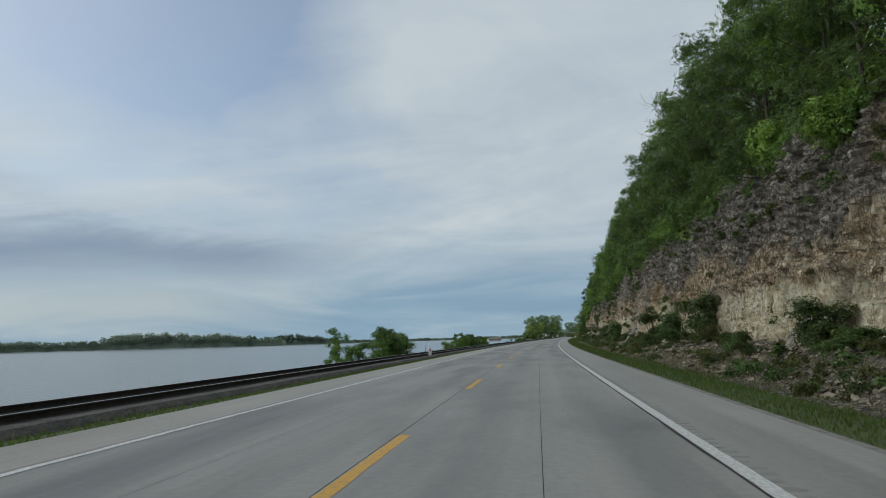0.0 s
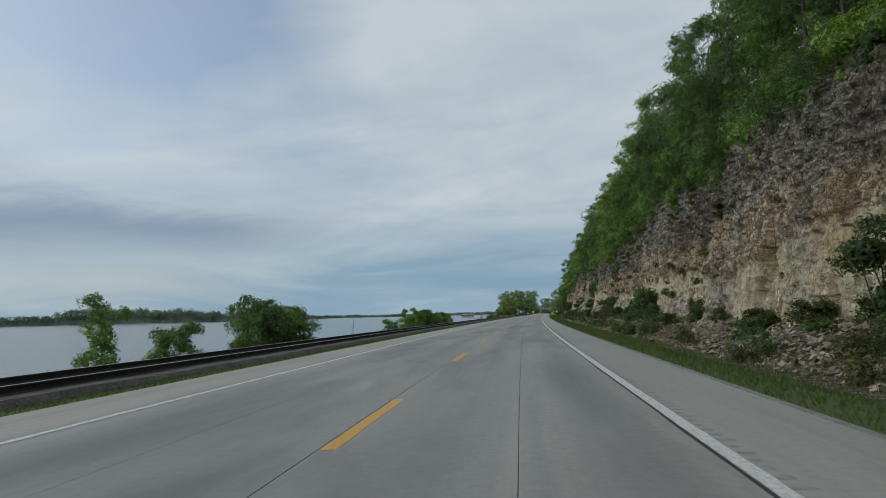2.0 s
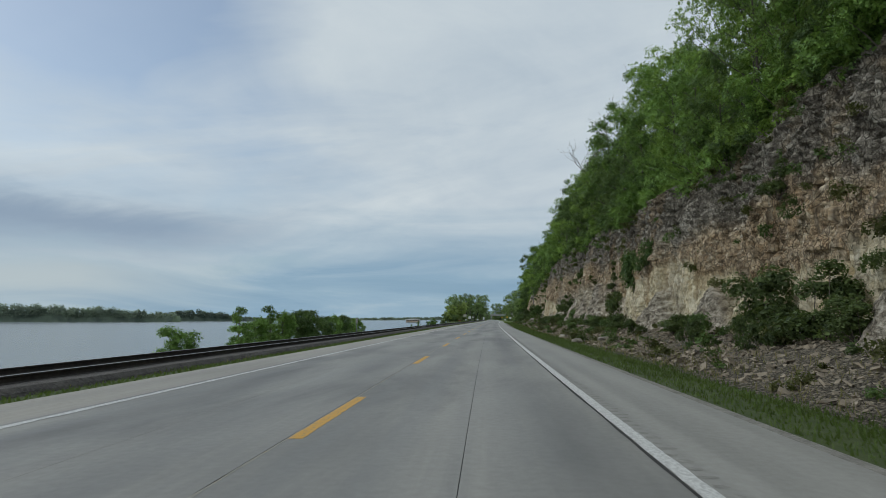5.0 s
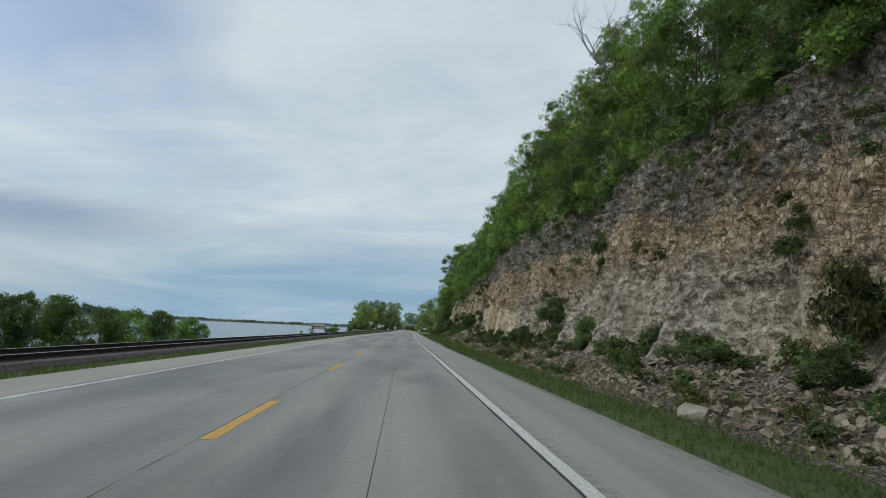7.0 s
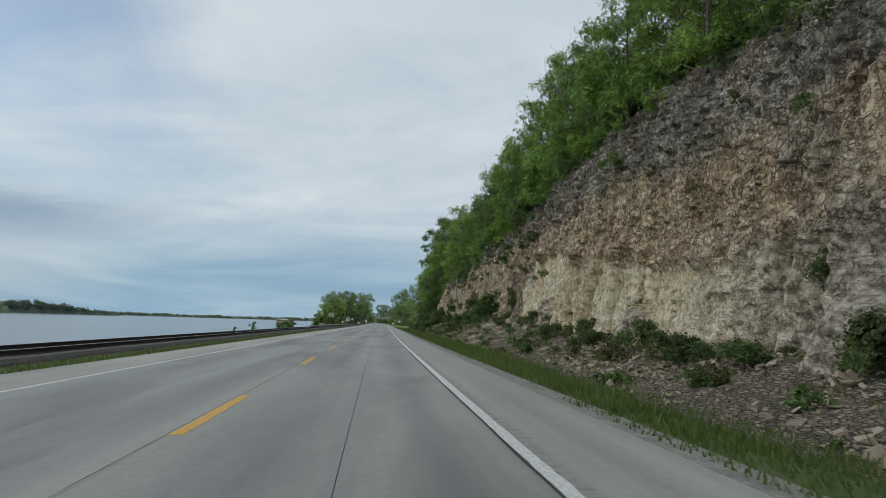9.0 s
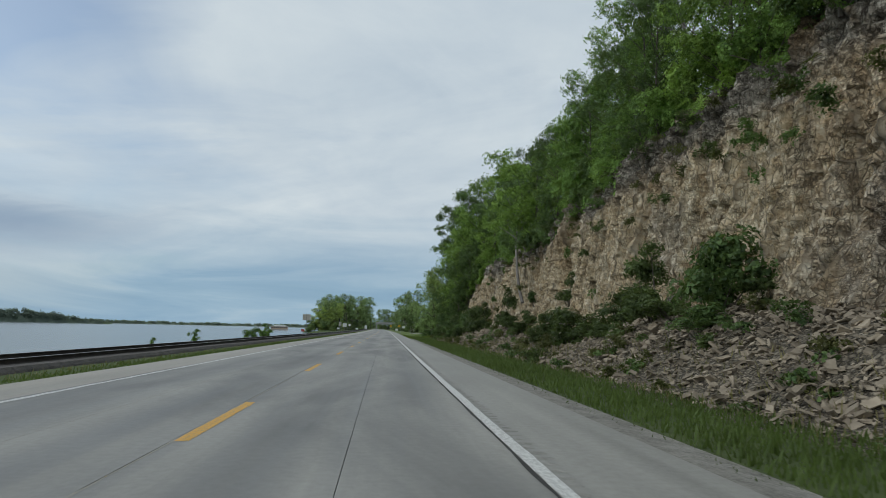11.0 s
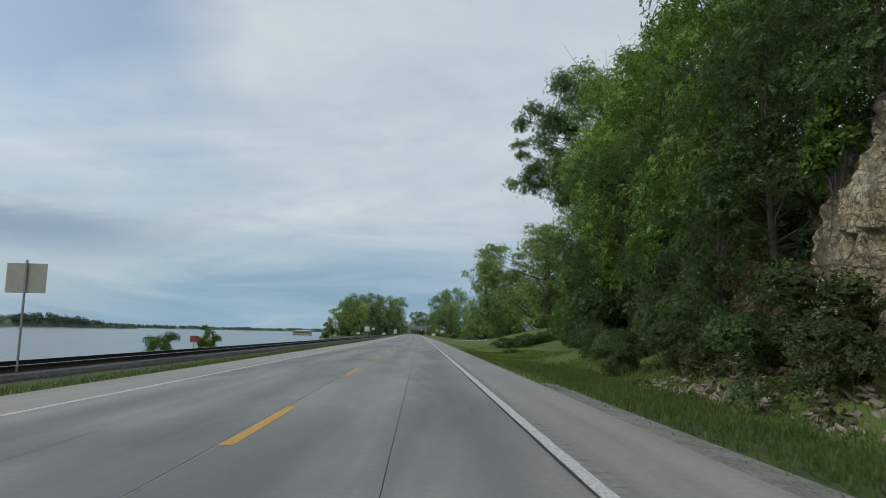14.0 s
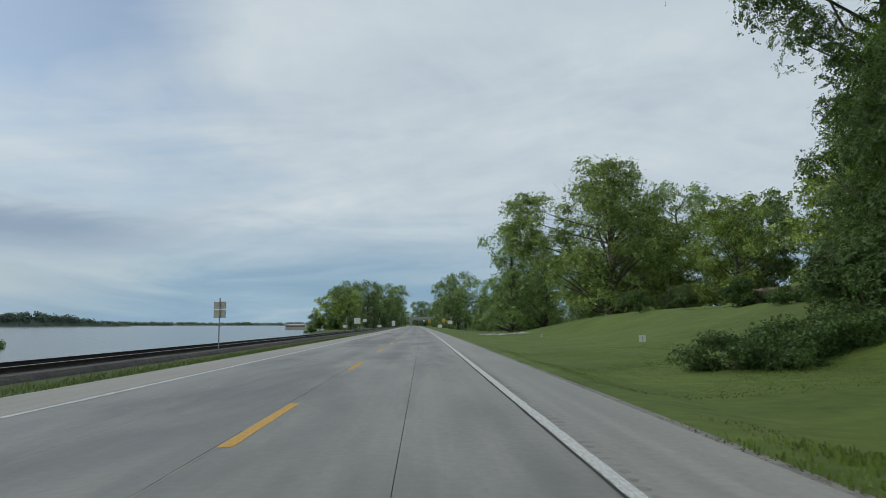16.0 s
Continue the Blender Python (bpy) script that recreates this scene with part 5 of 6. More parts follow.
# trees on the river bank beyond the railway: kind, distance along, size
BANK = [
    tree("riverside_tree", 301, 6.4, 1.9, 0.8, 1700, 0.20, "leaf_mid", label="young slender tree on the river bank", trunk_r=0.09, clumps=20),
    tree("riverside_tree", 302, 5.6, 3.1, 0.2, 2600, 0.25, "leaf_dark", label="bushy tree on the river bank", trunk_r=0.10, clumps=24),
    tree("riverside_tree", 303, 4.8, 2.9, 0.2, 2300, 0.25, "leaf_mid", label="low bushy tree on the river bank", trunk_r=0.09, clumps=22),
]
for k, s, size in ((0, 90.5, 0.97), (2, 100.5, 0.84), (0, 112.8, 1.05), (1, 117.5, 1.1), (1, 121.5, 1.0), (2, 124.0, 1.15), (1, 127, 1.0), (2, 180.5, 0.74), (0, 196, 0.9), (2, 201, 0.9), (0, 207, 0.95), (2, 212, 1.05), (1, 219, 0.95), (0, 223, 0.9), (1, 227, 1.0),
                   (1, 235, 0.84), (2, 241, 1.0), (1, 249, 0.88), (2, 258, 0.9), (2, 265, 0.74), (0, 371, 0.56), (2, 416, 0.76), (0, 431.5, 0.74), (2, 433, 0.7), (0, 353, 0.4)):
    place(BANK[k], s, -26.4, -3.1, size)["group"] = "trees on the river bank"


# ---- where the rock ends: trees and lawn ----
WOOD = [
    tree("tree", 401, 30.0, 7.2, 7.0, 7500, 0.36, "leaf_dark", label="tall dark broadleaf tree reaching over the lawn", trunk_r=0.42, clumps=38, bare=0.2, full=0.8,
         lobes=((-10.4, 0.0, 24.4, 1.9), (-11.6, 0.5, 21.2, 1.4), (-11.0, 0.0, 17.0, 1.7), (-9.0, 0.5, 17.4, 1.9), (-8.6, -0.5, 22.2, 2.0), (-6.8, 0.0, 19.8, 2.4), (-6.6, 0.5, 24.0, 2.2), (-5.8, 0.0, 16.4, 2.3), (-6.2, -1.0, 27.8, 2.2))),
    tree("tree", 402, 14.0, 5.0, 0.3, 4000, 0.27, "leaf_bright", label="dense fresh green tree at the end of the cliff", trunk_r=0.2, clumps=42, full=0.85),
    tree("tree", 403, 12.0, 4.6, 0.2, 3800, 0.27, "leaf_dark", label="dense dark tree at the end of the cliff", trunk_r=0.2, clumps=42, full=0.85),
    tree("tree", 404, 21.0, 5.2, 3.0, 4200, 0.26, "leaf_mid", label="tall thin tree with many bare twigs", trunk_r=0.22, clumps=30, bare=4.0),
]
# kind, distance along, offset, height of the foot over the road (None: on the ground), size
for k, s, lat, z, size in ((1, 351, 15.6, 8.0, 0.6), (2, 357, 15.2, 6.5, 0.7), (2, 361, 13.8, 4.2, 0.75), (1, 365.5, 14.0, 4.2, 0.85), (2, 370, 14.6, 5.0, 0.8), (1, 374, 15.0, 4.4, 1.0), (2, 378, 14.0, None, 1.0), (1, 382, 16.4, None, 1.2),
                           (2, 386, 16.2, None, 1.05), (1, 390, 18.4, None, 1.2), (2, 394, 18.4, None, 1.1), (2, 399, 19.4, None, 1.1), (1, 404, 20.8, None, 1.15), (2, 410, 22.2, None, 1.0), (1, 417, 25.6, None, 1.0),
                           (3, 396, 18.2, None, 1.12), (0, 419, 25.2, None, 1.0), (0, 404, 27.0, None, 0.75), (0, 390, 23.0, None, 0.68), (0, 377, 22.0, None, 0.68), (0, 364, 22.0, None, 0.62), (1, 358, 19.0, None, 1.2), (1, 368, 18.0, None, 1.3),
                           (1, 427, 31.0, None, 1.0), (2, 422, 27.5, None, 1.1),
                           (2, 394, 14.6, None, 0.45), (1, 398, 16.0, None, 0.45), (2, 402, 17.2, None, 0.5), (2, 406, 18.4, None, 0.5), (2, 362, 12.4, None, 0.5), (2, 366.5, 12.4, None, 0.5)):
    place(WOOD[k], s, lat, z, size, 0 if s == 419 else None)["group"] = "trees at the end of the cliff"

UNDER = [
    bush("bush", 451, 3.0, 2.2, 1900, 0.18, "leaf_dark", "dark undergrowth below the trees"),
    bush("bush", 452, 2.4, 2.0, 1700, 0.18, "leaf_scrub", "dull green undergrowth below the trees"),
]
for k, s, lat, size in ((1, 344, 10.4, 0.5), (0, 348.5, 10.8, 0.6), (1, 352.5, 10.6, 0.6), (0, 356.5, 10.6, 0.65), (1, 360, 10.2, 0.65), (0, 363, 10.8, 0.75), (0, 366, 10.4, 0.5), (1, 369, 10.6, 0.55), (0, 372, 10.8, 0.55), (1, 375, 10.6, 0.7), (0, 378, 10.4, 1.1),
                        (0, 381, 10.8, 1.1), (1, 384, 10.8, 1.1), (0, 387, 11.2, 1.1), (1, 390, 11.6, 1.1), (0, 393, 12.4, 1.1), (1, 397, 13.4, 1.1), (0, 400.5, 14.8, 1.1), (0, 405, 17.0, 1.1), (1, 410, 19.0, 1.0), (0, 366, 12.2, 0.6), (0, 377, 12.4, 1.2),
                        (1, 364, 9.4, 0.45), (0, 367.5, 9.4, 0.5), (1, 371, 9.3, 0.55), (0, 374.5, 9.4, 0.6), (1, 377.5, 9.3, 0.6), (0, 381, 9.5, 0.6), (1, 384, 9.6, 0.65), (0, 387.5, 9.8, 0.65), (1, 391, 10.2, 0.7)):
    edge = float(np.interp(s, (344, 360, 378, 386, 413), (8.4, 8.5, 10.8, 11.8, 16.8))) + 1.2 * size
    place(UNDER[k], s, max(lat, edge), None, size)["group"] = "undergrowth at the end of the cliff"

LAWN = [
    tree("tree", 501, 25.0, 12.0, 1.5, 12000, 0.45, "leaf_pale_haze", label="great spreading tree on the lawn", trunk_r=0.75, clumps=84, bare=0.1, full=0.68,
         lobes=((-12.2, -9.4, 17.2, 2.4), (-10.9, -7.2, 18.6, 2.3), (-11.9, -10.5, 14.0, 2.0), (-9.5, -7.4, 14.5, 2.5), (-11.0, -8.6, 11.0, 2.2))),
    tree("tree", 502, 23.0, 9.0, 0.6, 2700, 0.62, "leaf_soft_haze", label="large tree at the edge of the lawn", trunk_r=0.5, clumps=62, full=0.85),
    tree("tree", 503, 15.5, 6.5, 0.5, 2000, 0.56, "leaf_sunny", label="fresh green tree at the edge of the lawn", trunk_r=0.3, clumps=46, full=0.85),
    tree("tree", 504, 14.5, 6.2, 0.3, 2000, 0.56, "leaf_soft_haze", label="dark green tree at the edge of the lawn", trunk_r=0.3, clumps=46, full=0.85),
]


def off_road(x, y):
    """Offset from the road and distance along it of a place, good enough where the road is all but straight."""
    return x - float(along(y, 0)[0]), y


def place_xy(proto, x, y, z, size, turn=None):
    o = place(proto, 0, 0, 0, size, turn)
    z = max(float(ground_z(*reversed(off_road(x, y)))), -3.0) - 0.1 if z is None else z
    o.matrix_world = Matrix.Translation((x - at(0, 0).x, y - at(0, 0).y, z)) @ o.matrix_world
    return o


for k, s, lat, size in ((0, 488, 30.2, 0.96), (1, 522, 20, 0.92), (1, 524, 27, 0.8), (3, 540, 24, 0.9), (3, 556, 30, 1.0), (1, 575, 36, 0.8), (3, 600, 30, 1.0), (1, 620, 38, 0.8),
                        (2, 478, 44, 1.0), (2, 462, 50, 1.1), (1, 470, 56, 0.9), (3, 452, 46, 0.9), (1, 448, 58, 0.85), (3, 440, 52, 1.0), (2, 432, 44, 0.9), (1, 425, 56, 0.9), (3, 420, 40, 0.8), (1, 500, 55, 0.8), (2, 520, 46, 1.0), (1, 540, 50, 0.9),
                        (3, 412, 32, 0.8), (1, 408, 44, 0.8)):
    place(LAWN[k], s, lat, None, size)["group"] = "trees round the lawn"
for k, s, lat, size in ((1, 530, 52, 1.1), (1, 505, 47, 1.05), (3, 485, 52, 1.2), (1, 560, 60, 1.1), (1, 470, 62, 1.15), (2, 492, 40, 1.0), (1, 455, 66, 1.1), (3, 436, 60, 1.3), (1, 590, 55, 1.1), (1, 550, 40, 0.9), (3, 512, 34, 0.8)):
    place(LAWN[k], s, lat, None, size)["group"] = "trees round the lawn"

for k, x, y, size in ((1, 20, 722, 1.15), (1, 14, 735, 1.0), (3, 30, 700, 1.1), (3, 36, 680, 1.1), (3, 28, 660, 0.9), (1, 44, 720, 1.0), (3, 12, 760, 1.0),
                      (2, -26, 646, 0.85), (1, -30, 655, 0.72), (2, -35, 650, 0.85), (3, -40, 655, 0.55), (2, -27, 664, 1.05), (1, -33, 672, 0.75), (3, 13.5, 682, 0.9), (1, 18, 690, 0.8),
                      (1, -36, 748, 1.0), (1, -28, 765, 1.05), (3, -34, 735, 0.9), (1, -20, 790, 1.05), (3, -26, 775, 1.1), (1, -42, 770, 1.0), (1, -14, 820, 1.05), (3, -18, 805, 1.1),
                      (1, -17, 860, 0.85), (1, 4, 930, 0.8), (1, 26, 892, 0.85), (1, 28, 860, 1.0), (1, -2, 930, 0.8), (1, -30, 850, 1.0), (1, -20, 900, 0.95), (3, 10, 920, 0.95)):
    place_xy(LAWN[k], x, y, None, size * (1.0 if x < -10 and y < 700 else 1.06))["group"] = "trees round the far end of the road"

THICKET = bush("bush", 611, 7.0, 5.5, 1600, 0.5, "leaf_soft_haze", "dense thicket at the far end of the railway")
for x, y, size in ((-25, 640, 0.8), (-31, 644, 0.9), (-37, 648, 0.8), (-42, 654, 0.6), (13, 676, 0.5), (-34, 735, 1.1), (-27, 752, 1.1), (-21, 772, 1.1), (-14, 800, 1.1), (-40, 745, 1.1), (-10, 840, 1.1), (26, 664, 0.9), (33, 676, 1.0), (24, 690, 1.0), (17, 712, 0.9),
                   (40, 640, 1.0), (34, 615, 0.9), (30, 590, 0.8), (34, 560, 0.8), (38, 530, 0.9), (40, 505, 0.9)):
    place_xy(THICKET, x, y, None, size)["group"] = "thickets at the far end of the road"

HEDGE = bush("bush", 601, 1.8, 2.0, 2800, 0.11, "leaf_dark", "loose green bush at the edge of the lawn")
for s, lat, size in ((407.5, 10.7, 0.72), (408, 12.0, 0.82), (408.2, 13.3, 0.84), (408.6, 14.7, 0.8), (406.8, 12.0, 0.6), (409.5, 16.0, 0.8), (392, 9.2, 0.4), (428, 24, 0.7)):
    place(HEDGE, s, lat, float(ground_z(s, lat)) - 0.25, size)["group"] = "bushes by the lawn"
for k, s, lat, size in ((0, 413, 18.6, 1.1), (1, 415.5, 19.6, 1.1), (0, 412, 20.5, 1.3), (0, 417, 21.0, 1.2), (0, 410.5, 18.0, 0.9), (1, 452, 27, 0.9), (0, 456, 24, 0.8), (1, 460, 29, 1.0), (0, 450, 31, 1.0), (1, 464, 25, 0.9)):
    place(UNDER[k], s, lat, None, size)["group"] = "undergrowth by the lawn"
for s, lat, size in ((412, 21.6, 0.9), (416.5, 23.0, 0.95)):
    place(WOOD[2], s, lat, None, size)["group"] = "trees at the end of the cliff"


# ---- grass ----
def blades(name, s0, s1, lat0, lat1, count, h0, h1, mat, seed, label, width=0.035):
    """Single bent blades of grass, each a narrow leaf."""
    rng = np.random.RandomState(seed)
    s = rng.uniform(s0, s1, count)
    lat = rng.uniform(lat0, lat1, count)
    clump = fbm(s / 1.3, lat / 1.3, seed + 1)
    keep = clump > 0.10
    s, lat, clump = s[keep], lat[keep], clump[keep]
    x, y = along(s, lat)
    p = np.stack([x, y, ground_z(s, lat) - 0.02], 1)
    h = (h0 + (h1 - h0) * rng.rand(len(s)) * np.clip(0.6 + (clump - 0.5) * 0.8, 0.4, 1.0))[:, None]
    a = rng.uniform(0, 6.283, len(s))
    side = np.stack([np.cos(a), np.sin(a), 0 * a], 1) * width * rng.uniform(0.6, 1.4, len(s))[:, None]
    bend = rng.normal(size=(len(s), 3)) * np.array([0.28, 0.28, 0]) * h
    up = np.array([0, 0, 1.0]) * h
    q = np.stack([p - side, p + side, p + side * 0.35 + up + bend, p - side * 0.35 + up * 0.97 + bend], 1)
    ob = new(name, quads_mesh(name, q, MAT[mat]))
    return tagged(ob, label, "grass", kind="stuff")


blades("verge_grass", -6, 230, 5.5, 8.9, 60000, 0.05, 0.17, "grass_blade", 71, "short green grass on the verge", 0.016)
blades("verge_grass", 225, 372, 6.0, 9.0, 48000, 0.08, 0.28, "grass_blade", 72, "tall green grass on the verge", 0.017)
blades("verge_grass", 358, 396, 5.4, 11.0, 26000, 0.05, 0.18, "lawn_blade", 73, "green grass beside the lawn", 0.016)
blades("verge_grass", 402, 424, 5.4, 14.0, 22000, 0.02, 0.06, "lawn_blade", 77, "mown grass of the lawn", 0.014)
blades("verge_grass", 225, 374, 5.6, 6.4, 3500, 0.03, 0.09, "grass_blade", 74, "thin grass in the gravel", 0.010)
blades("verge_grass", -6, 470, -7.0, -5.35, 46000, 0.05, 0.17, "grass_blade", 75, "short green grass beside the railway", 0.017)
blades("verge_grass", 356, 398, 5.3, 6.8, 6000, 0.03, 0.08, "dry_blade", 79, "thin dry grass beside the shoulder", 0.009)
blades("verge_grass", -6, 470, -7.4, -6.4, 7000, 0.06, 0.20, "dry_blade", 76, "dry grass at the edge of the ballast", 0.014)
blades("scree_grass", -6, 366, 8.4, 11.4, 16000, 0.10, 0.42, "dry_blade", 78, "dry grass along the foot of the scree", 0.016)


# ---- far shore: long low woods ----
def far_woods(name, pts, height, seed, label):
    """A long wood on a far shore: tree crowns of uneven height and width in two ranks over a low mass, all in
    haze-paled leaf colour.
    """
    rng = np.random.RandomState(seed)
    pts = np.array(pts, float)
    cum = np.concatenate([[0], np.cumsum(np.linalg.norm(np.diff(pts[:, :2], axis=0), axis=1))])
    d = np.arange(0, cum[-1], 5.0)
    x, y = np.interp(d, cum, pts[:, 0]), np.interp(d, cum, pts[:, 1])
    hh = height * np.interp(d, cum, pts[:, 2]) * (0.78 + 0.34 * fbm(d / 38.0, d * 0 + seed * 1.7, 3, 5))
    rows = []
    for off, k in ((-9, 0.0), (-7, 0.42), (0, 0.64), (8, 0.6), (12, 0.0)):
        j = rng.uniform(-2, 2, len(d))
        rows.append(np.stack([x + off * 0.7 + j, y + off * 0.7 + j, WATER_Z + 0.3 + hh * k * rng.uniform(0.8, 1.1, len(d))], 1))
    G = np.stack(rows, 1)
    k = G.shape[1]
    i = np.arange(len(d) - 1)[:, None] * k + np.arange(k - 1)[None, :]
    core = mesh_ob(name, G.reshape(-1, 3), np.stack([i, i + 1, i + k + 1, i + k], 2).reshape(-1, 4), MAT["hazed_far_leaf"])
    tagged(core, label, "woods", kind="stuff")
    at_d = np.concatenate([np.cumsum(rng.uniform(3.5, 9.0, int(cum[-1] / 6.2))) for _ in range(2)])
    at_d = at_d[at_d < cum[-1]]
    n = len(at_d)
    full = np.interp(at_d, d, hh) * np.where(rng.rand(n) < 0.2, rng.uniform(0.5, 0.75, n), rng.uniform(0.82, 1.02, n))
    wide = full * rng.uniform(0.20, 0.42, n)
    deep = rng.uniform(-8, 4, n)
    C = np.stack([np.interp(at_d, cum, pts[:, 0]) + deep, np.interp(at_d, cum, pts[:, 1]) + deep, WATER_Z + 0.3 + full * 0.60], 1)
    R = np.stack([wide, wide, full * 0.40], 1)
    q = leaf_quads(rng, C, R, n * 75, 1.9)
    ob = new("foliage", quads_mesh("foliage", q, MAT["hazed_far_leaf"]))
    ob.parent = core


def polar(x0, y0, bearing, dist):
    return x0 - dist * math.sin(radians(bearing)), y0 + dist * math.cos(radians(bearing))


far_woods("far_woods", [(*polar(5, 50, b, 1450), h) for b, h in ((62, 0.8), (48, 0.8), (41, 0.75), (38.6, 0.7), (38, 1.1), (34, 1.15), (30, 1.0), (27.5, 0.85), (25, 0.7))], 30, 61, "low dark woods along the far shore")
far_woods("far_woods", [(*polar(2, 388, b, 1400), h) for b, h in ((34.8, 0.55), (32, 0.6), (31.4, 0.9), (29, 1.0), (27.3, 0.8), (25.5, 0.5), (23.3, 0.25))], 30, 62, "wooded island in the river")
far_woods("far_woods", [(*polar(2, 388, b, 2300), h) for b, h in ((30, 0.6), (27, 0.6), (22, 0.5), (17, 0.42), (12, 0.42), (6, 0.5), (-2, 0.6))], 28, 63, "thin line of woods on the far shore")


# ---- things by the road and the railway ----
def sign_post(name, s, lat, height, boards, label, post_r=0.035, turn=180, base=None):
    """A steel post with boards: each (across, middle height, width, height, material, name)."""
    root = anchor(name, at(s, lat, float(ground_z(s, lat)) if base is None else base), heading(s), label, "sign")
    bm = bmesh.new()
    box(bm, (post_r * 1.6, post_r, height + 0.3), Matrix.Translation((0, 0, height / 2 - 0.15)), 0.006)
    part("post", bm, MAT["galvanised"], root)
    for dx, z, w, h, mat, nm in boards:
        bm = bmesh.new()
        box(bm, (w, 0.012, h), Matrix.Translation((dx, post_r * 0.5 + 0.012, z)), 0.004)
        part(nm, bm, MAT[mat], root)
    return root


sign_post("road_sign", 357.1, -8.3, 3.1, ((0.0, 2.62, 1.05, 0.78, "sign_back", "board"),), "large sign seen from its pale metal back")
sign_post("road_sign", 423.2, -8.3, 2.75, ((0.0, 2.38, 0.62, 0.36, "sign_back", "board"), (0.0, 1.95, 0.62, 0.42, "sign_back", "board")), "two pale boards on one post seen from behind")
sign_post("small_sign", 187.5, -11.2, 1.75, ((0.0, 1.42, 0.22, 0.5, "sign_back", "board"),), "small narrow board on a post beyond the railway", base=-0.3)


def marker_post():
    root = anchor("marker_post", at(50.3, -6.35, float(ground_z(50.3, -6.35))), heading(50), "white marker panel with a red reflector on a post", "marker")
    bm = bmesh.new()
    box(bm, (0.05, 0.04, 0.9), Matrix.Translation((0, 0.03, 0.35)), 0.006)
    part("post", bm, MAT["galvanised"], root)
    bm = bmesh.new()
    box(bm, (0.24, 0.03, 0.50), Matrix.Translation((0, 0, 0.50)), 0.012)
    part("panel", bm, MAT["white"], root)
    bm = bmesh.new()
    box(bm, (0.10, 0.012, 0.15), Matrix.Translation((0.0, -0.022, 0.62)), 0.004)
    part("reflector", bm, MAT["red"], root, "red reflector")


marker_post()
sign_post("red_sign", 381.0, -11.6, 1.1, ((0.0, 0.85, 0.52, 0.40, "red", "board"),), "small red board on a short post beyond the railway", base=-0.25)
sign_post("small_sign", 423.0, 13.3, 0.62, ((0.0, 0.45, 0.36, 0.36, "white", "board"),), "small white board stuck in the lawn", 0.012, base=float(ground_z(423.0, 13.3)) - 0.12)
sign_post("small_sign", 450.0, 12.9, 0.6, ((0.0, 0.42, 0.22, 0.3, "sign_back", "board"),), "small pale board stuck in the lawn", 0.012)


def snag():
    """A dead stem standing in the shallows."""
    rng = np.random.RandomState(3)
    root = anchor("dead_sapling", at(157.5, -27.5, -3.2), 0, "bare dead stem standing at the water's edge", "dead tree")
    bm = bmesh.new()
    limb_bmesh(bm, rng, (0, 0, 0), (0.25, 0, 4.2), 0.07, 0.02, 6, 0.04, 5)
    for k in range(5):
        z = rng.uniform(1.0, 3.4)
        limb_bmesh(bm, rng, (0.02, 0, z), (rng.uniform(-0.5, 0.5), rng.uniform(-0.4, 0.4), z + 0.5), 0.02, 0.006, 4, 0.1, 2)
    part("stem", bm, MAT["bark"], root)


snag()


def diamond_sign(x, y, z, size, label, mat="sign_yellow", round_board=False):
    root = anchor("warning_sign", (x, y, -0.3), 0, label, "sign")
    bm = bmesh.new()
    box(bm, (0.07, 0.05, z + 0.3 + size * 0.3), Matrix.Translation((0, 0.05, (z + 0.3) / 2)), 0.006)
    part("post", bm, MAT["galvanised"], root)
    bm = bmesh.new()
    if round_board:
        bmesh.ops.create_cone(bm, cap_ends=True, segments=24, radius1=size / 2, radius2=size / 2, depth=0.02, matrix=pose(0, 0, z + 0.3, 90))
    else:
        box(bm, (size, 0.02, size), pose(0, 0, z + 0.3, 0, 45, 0), 0.005)
    part("board", bm, MAT[mat], root)
    bm = bmesh.new()
    box(bm, (size * 0.3, 0.01, size * 0.12), pose(0.02, -0.016, z + 0.36, 0, 20, 0))
    box(bm, (size * 0.1, 0.01, size * 0.34), pose(0, -0.016, z + 0.28))
    part("symbol", bm, MAT["black"], root)


diamond_sign(8.4, 593, 2.4, 1.0, "yellow diamond warning sign on a post")
diamond_sign(5.0, 690, 2.6, 1.2, "round yellow sign on a post", round_board=True)


def far_board(name, x, y, z, w, h, mat, label, legs=1):
    root = anchor(name, (x, y, -0.3), 0, label, "sign")
    for k in range(legs):
        bm = bmesh.new()
        dx = 0 if legs == 1 else (k / (legs - 1) - 0.5) * w * 0.8
        rod(bm, (dx, 0.06, -0.2), (dx, 0.06, z + 0.3 + h / 2), 0.04)
        part("post", bm, MAT["galvanised"], root)
    bm = bmesh.new()
    box(bm, (w, 0.03, h), Matrix.Translation((0, 0, z + 0.3)), 0.008)
    part("board", bm, MAT[mat], root)


far_board("barrier_board", 7.2, 592, 0.7, 1.3, 0.9, "white", "pale board at the roadside", 2)
far_board("road_sign", 10.6, 600, 1.9, 1.3, 1.0, "white", "white board at the roadside")
far_board("road_sign", -9.3, 655, 1.6, 1.3, 2.0, "white", "white board beside the railway")
far_board("road_sign", -15.0, 590, 2.4, 1.0, 0.8, "white", "white board beside the railway")
far_board("road_sign", -13.2, 630, 0.6, 1.4, 0.8, "white", "low white board beside the railway", 2)
far_board("road_sign", -19.4, 578, 0.7, 1.2, 0.7, "white", "low white board beside the railway", 2)


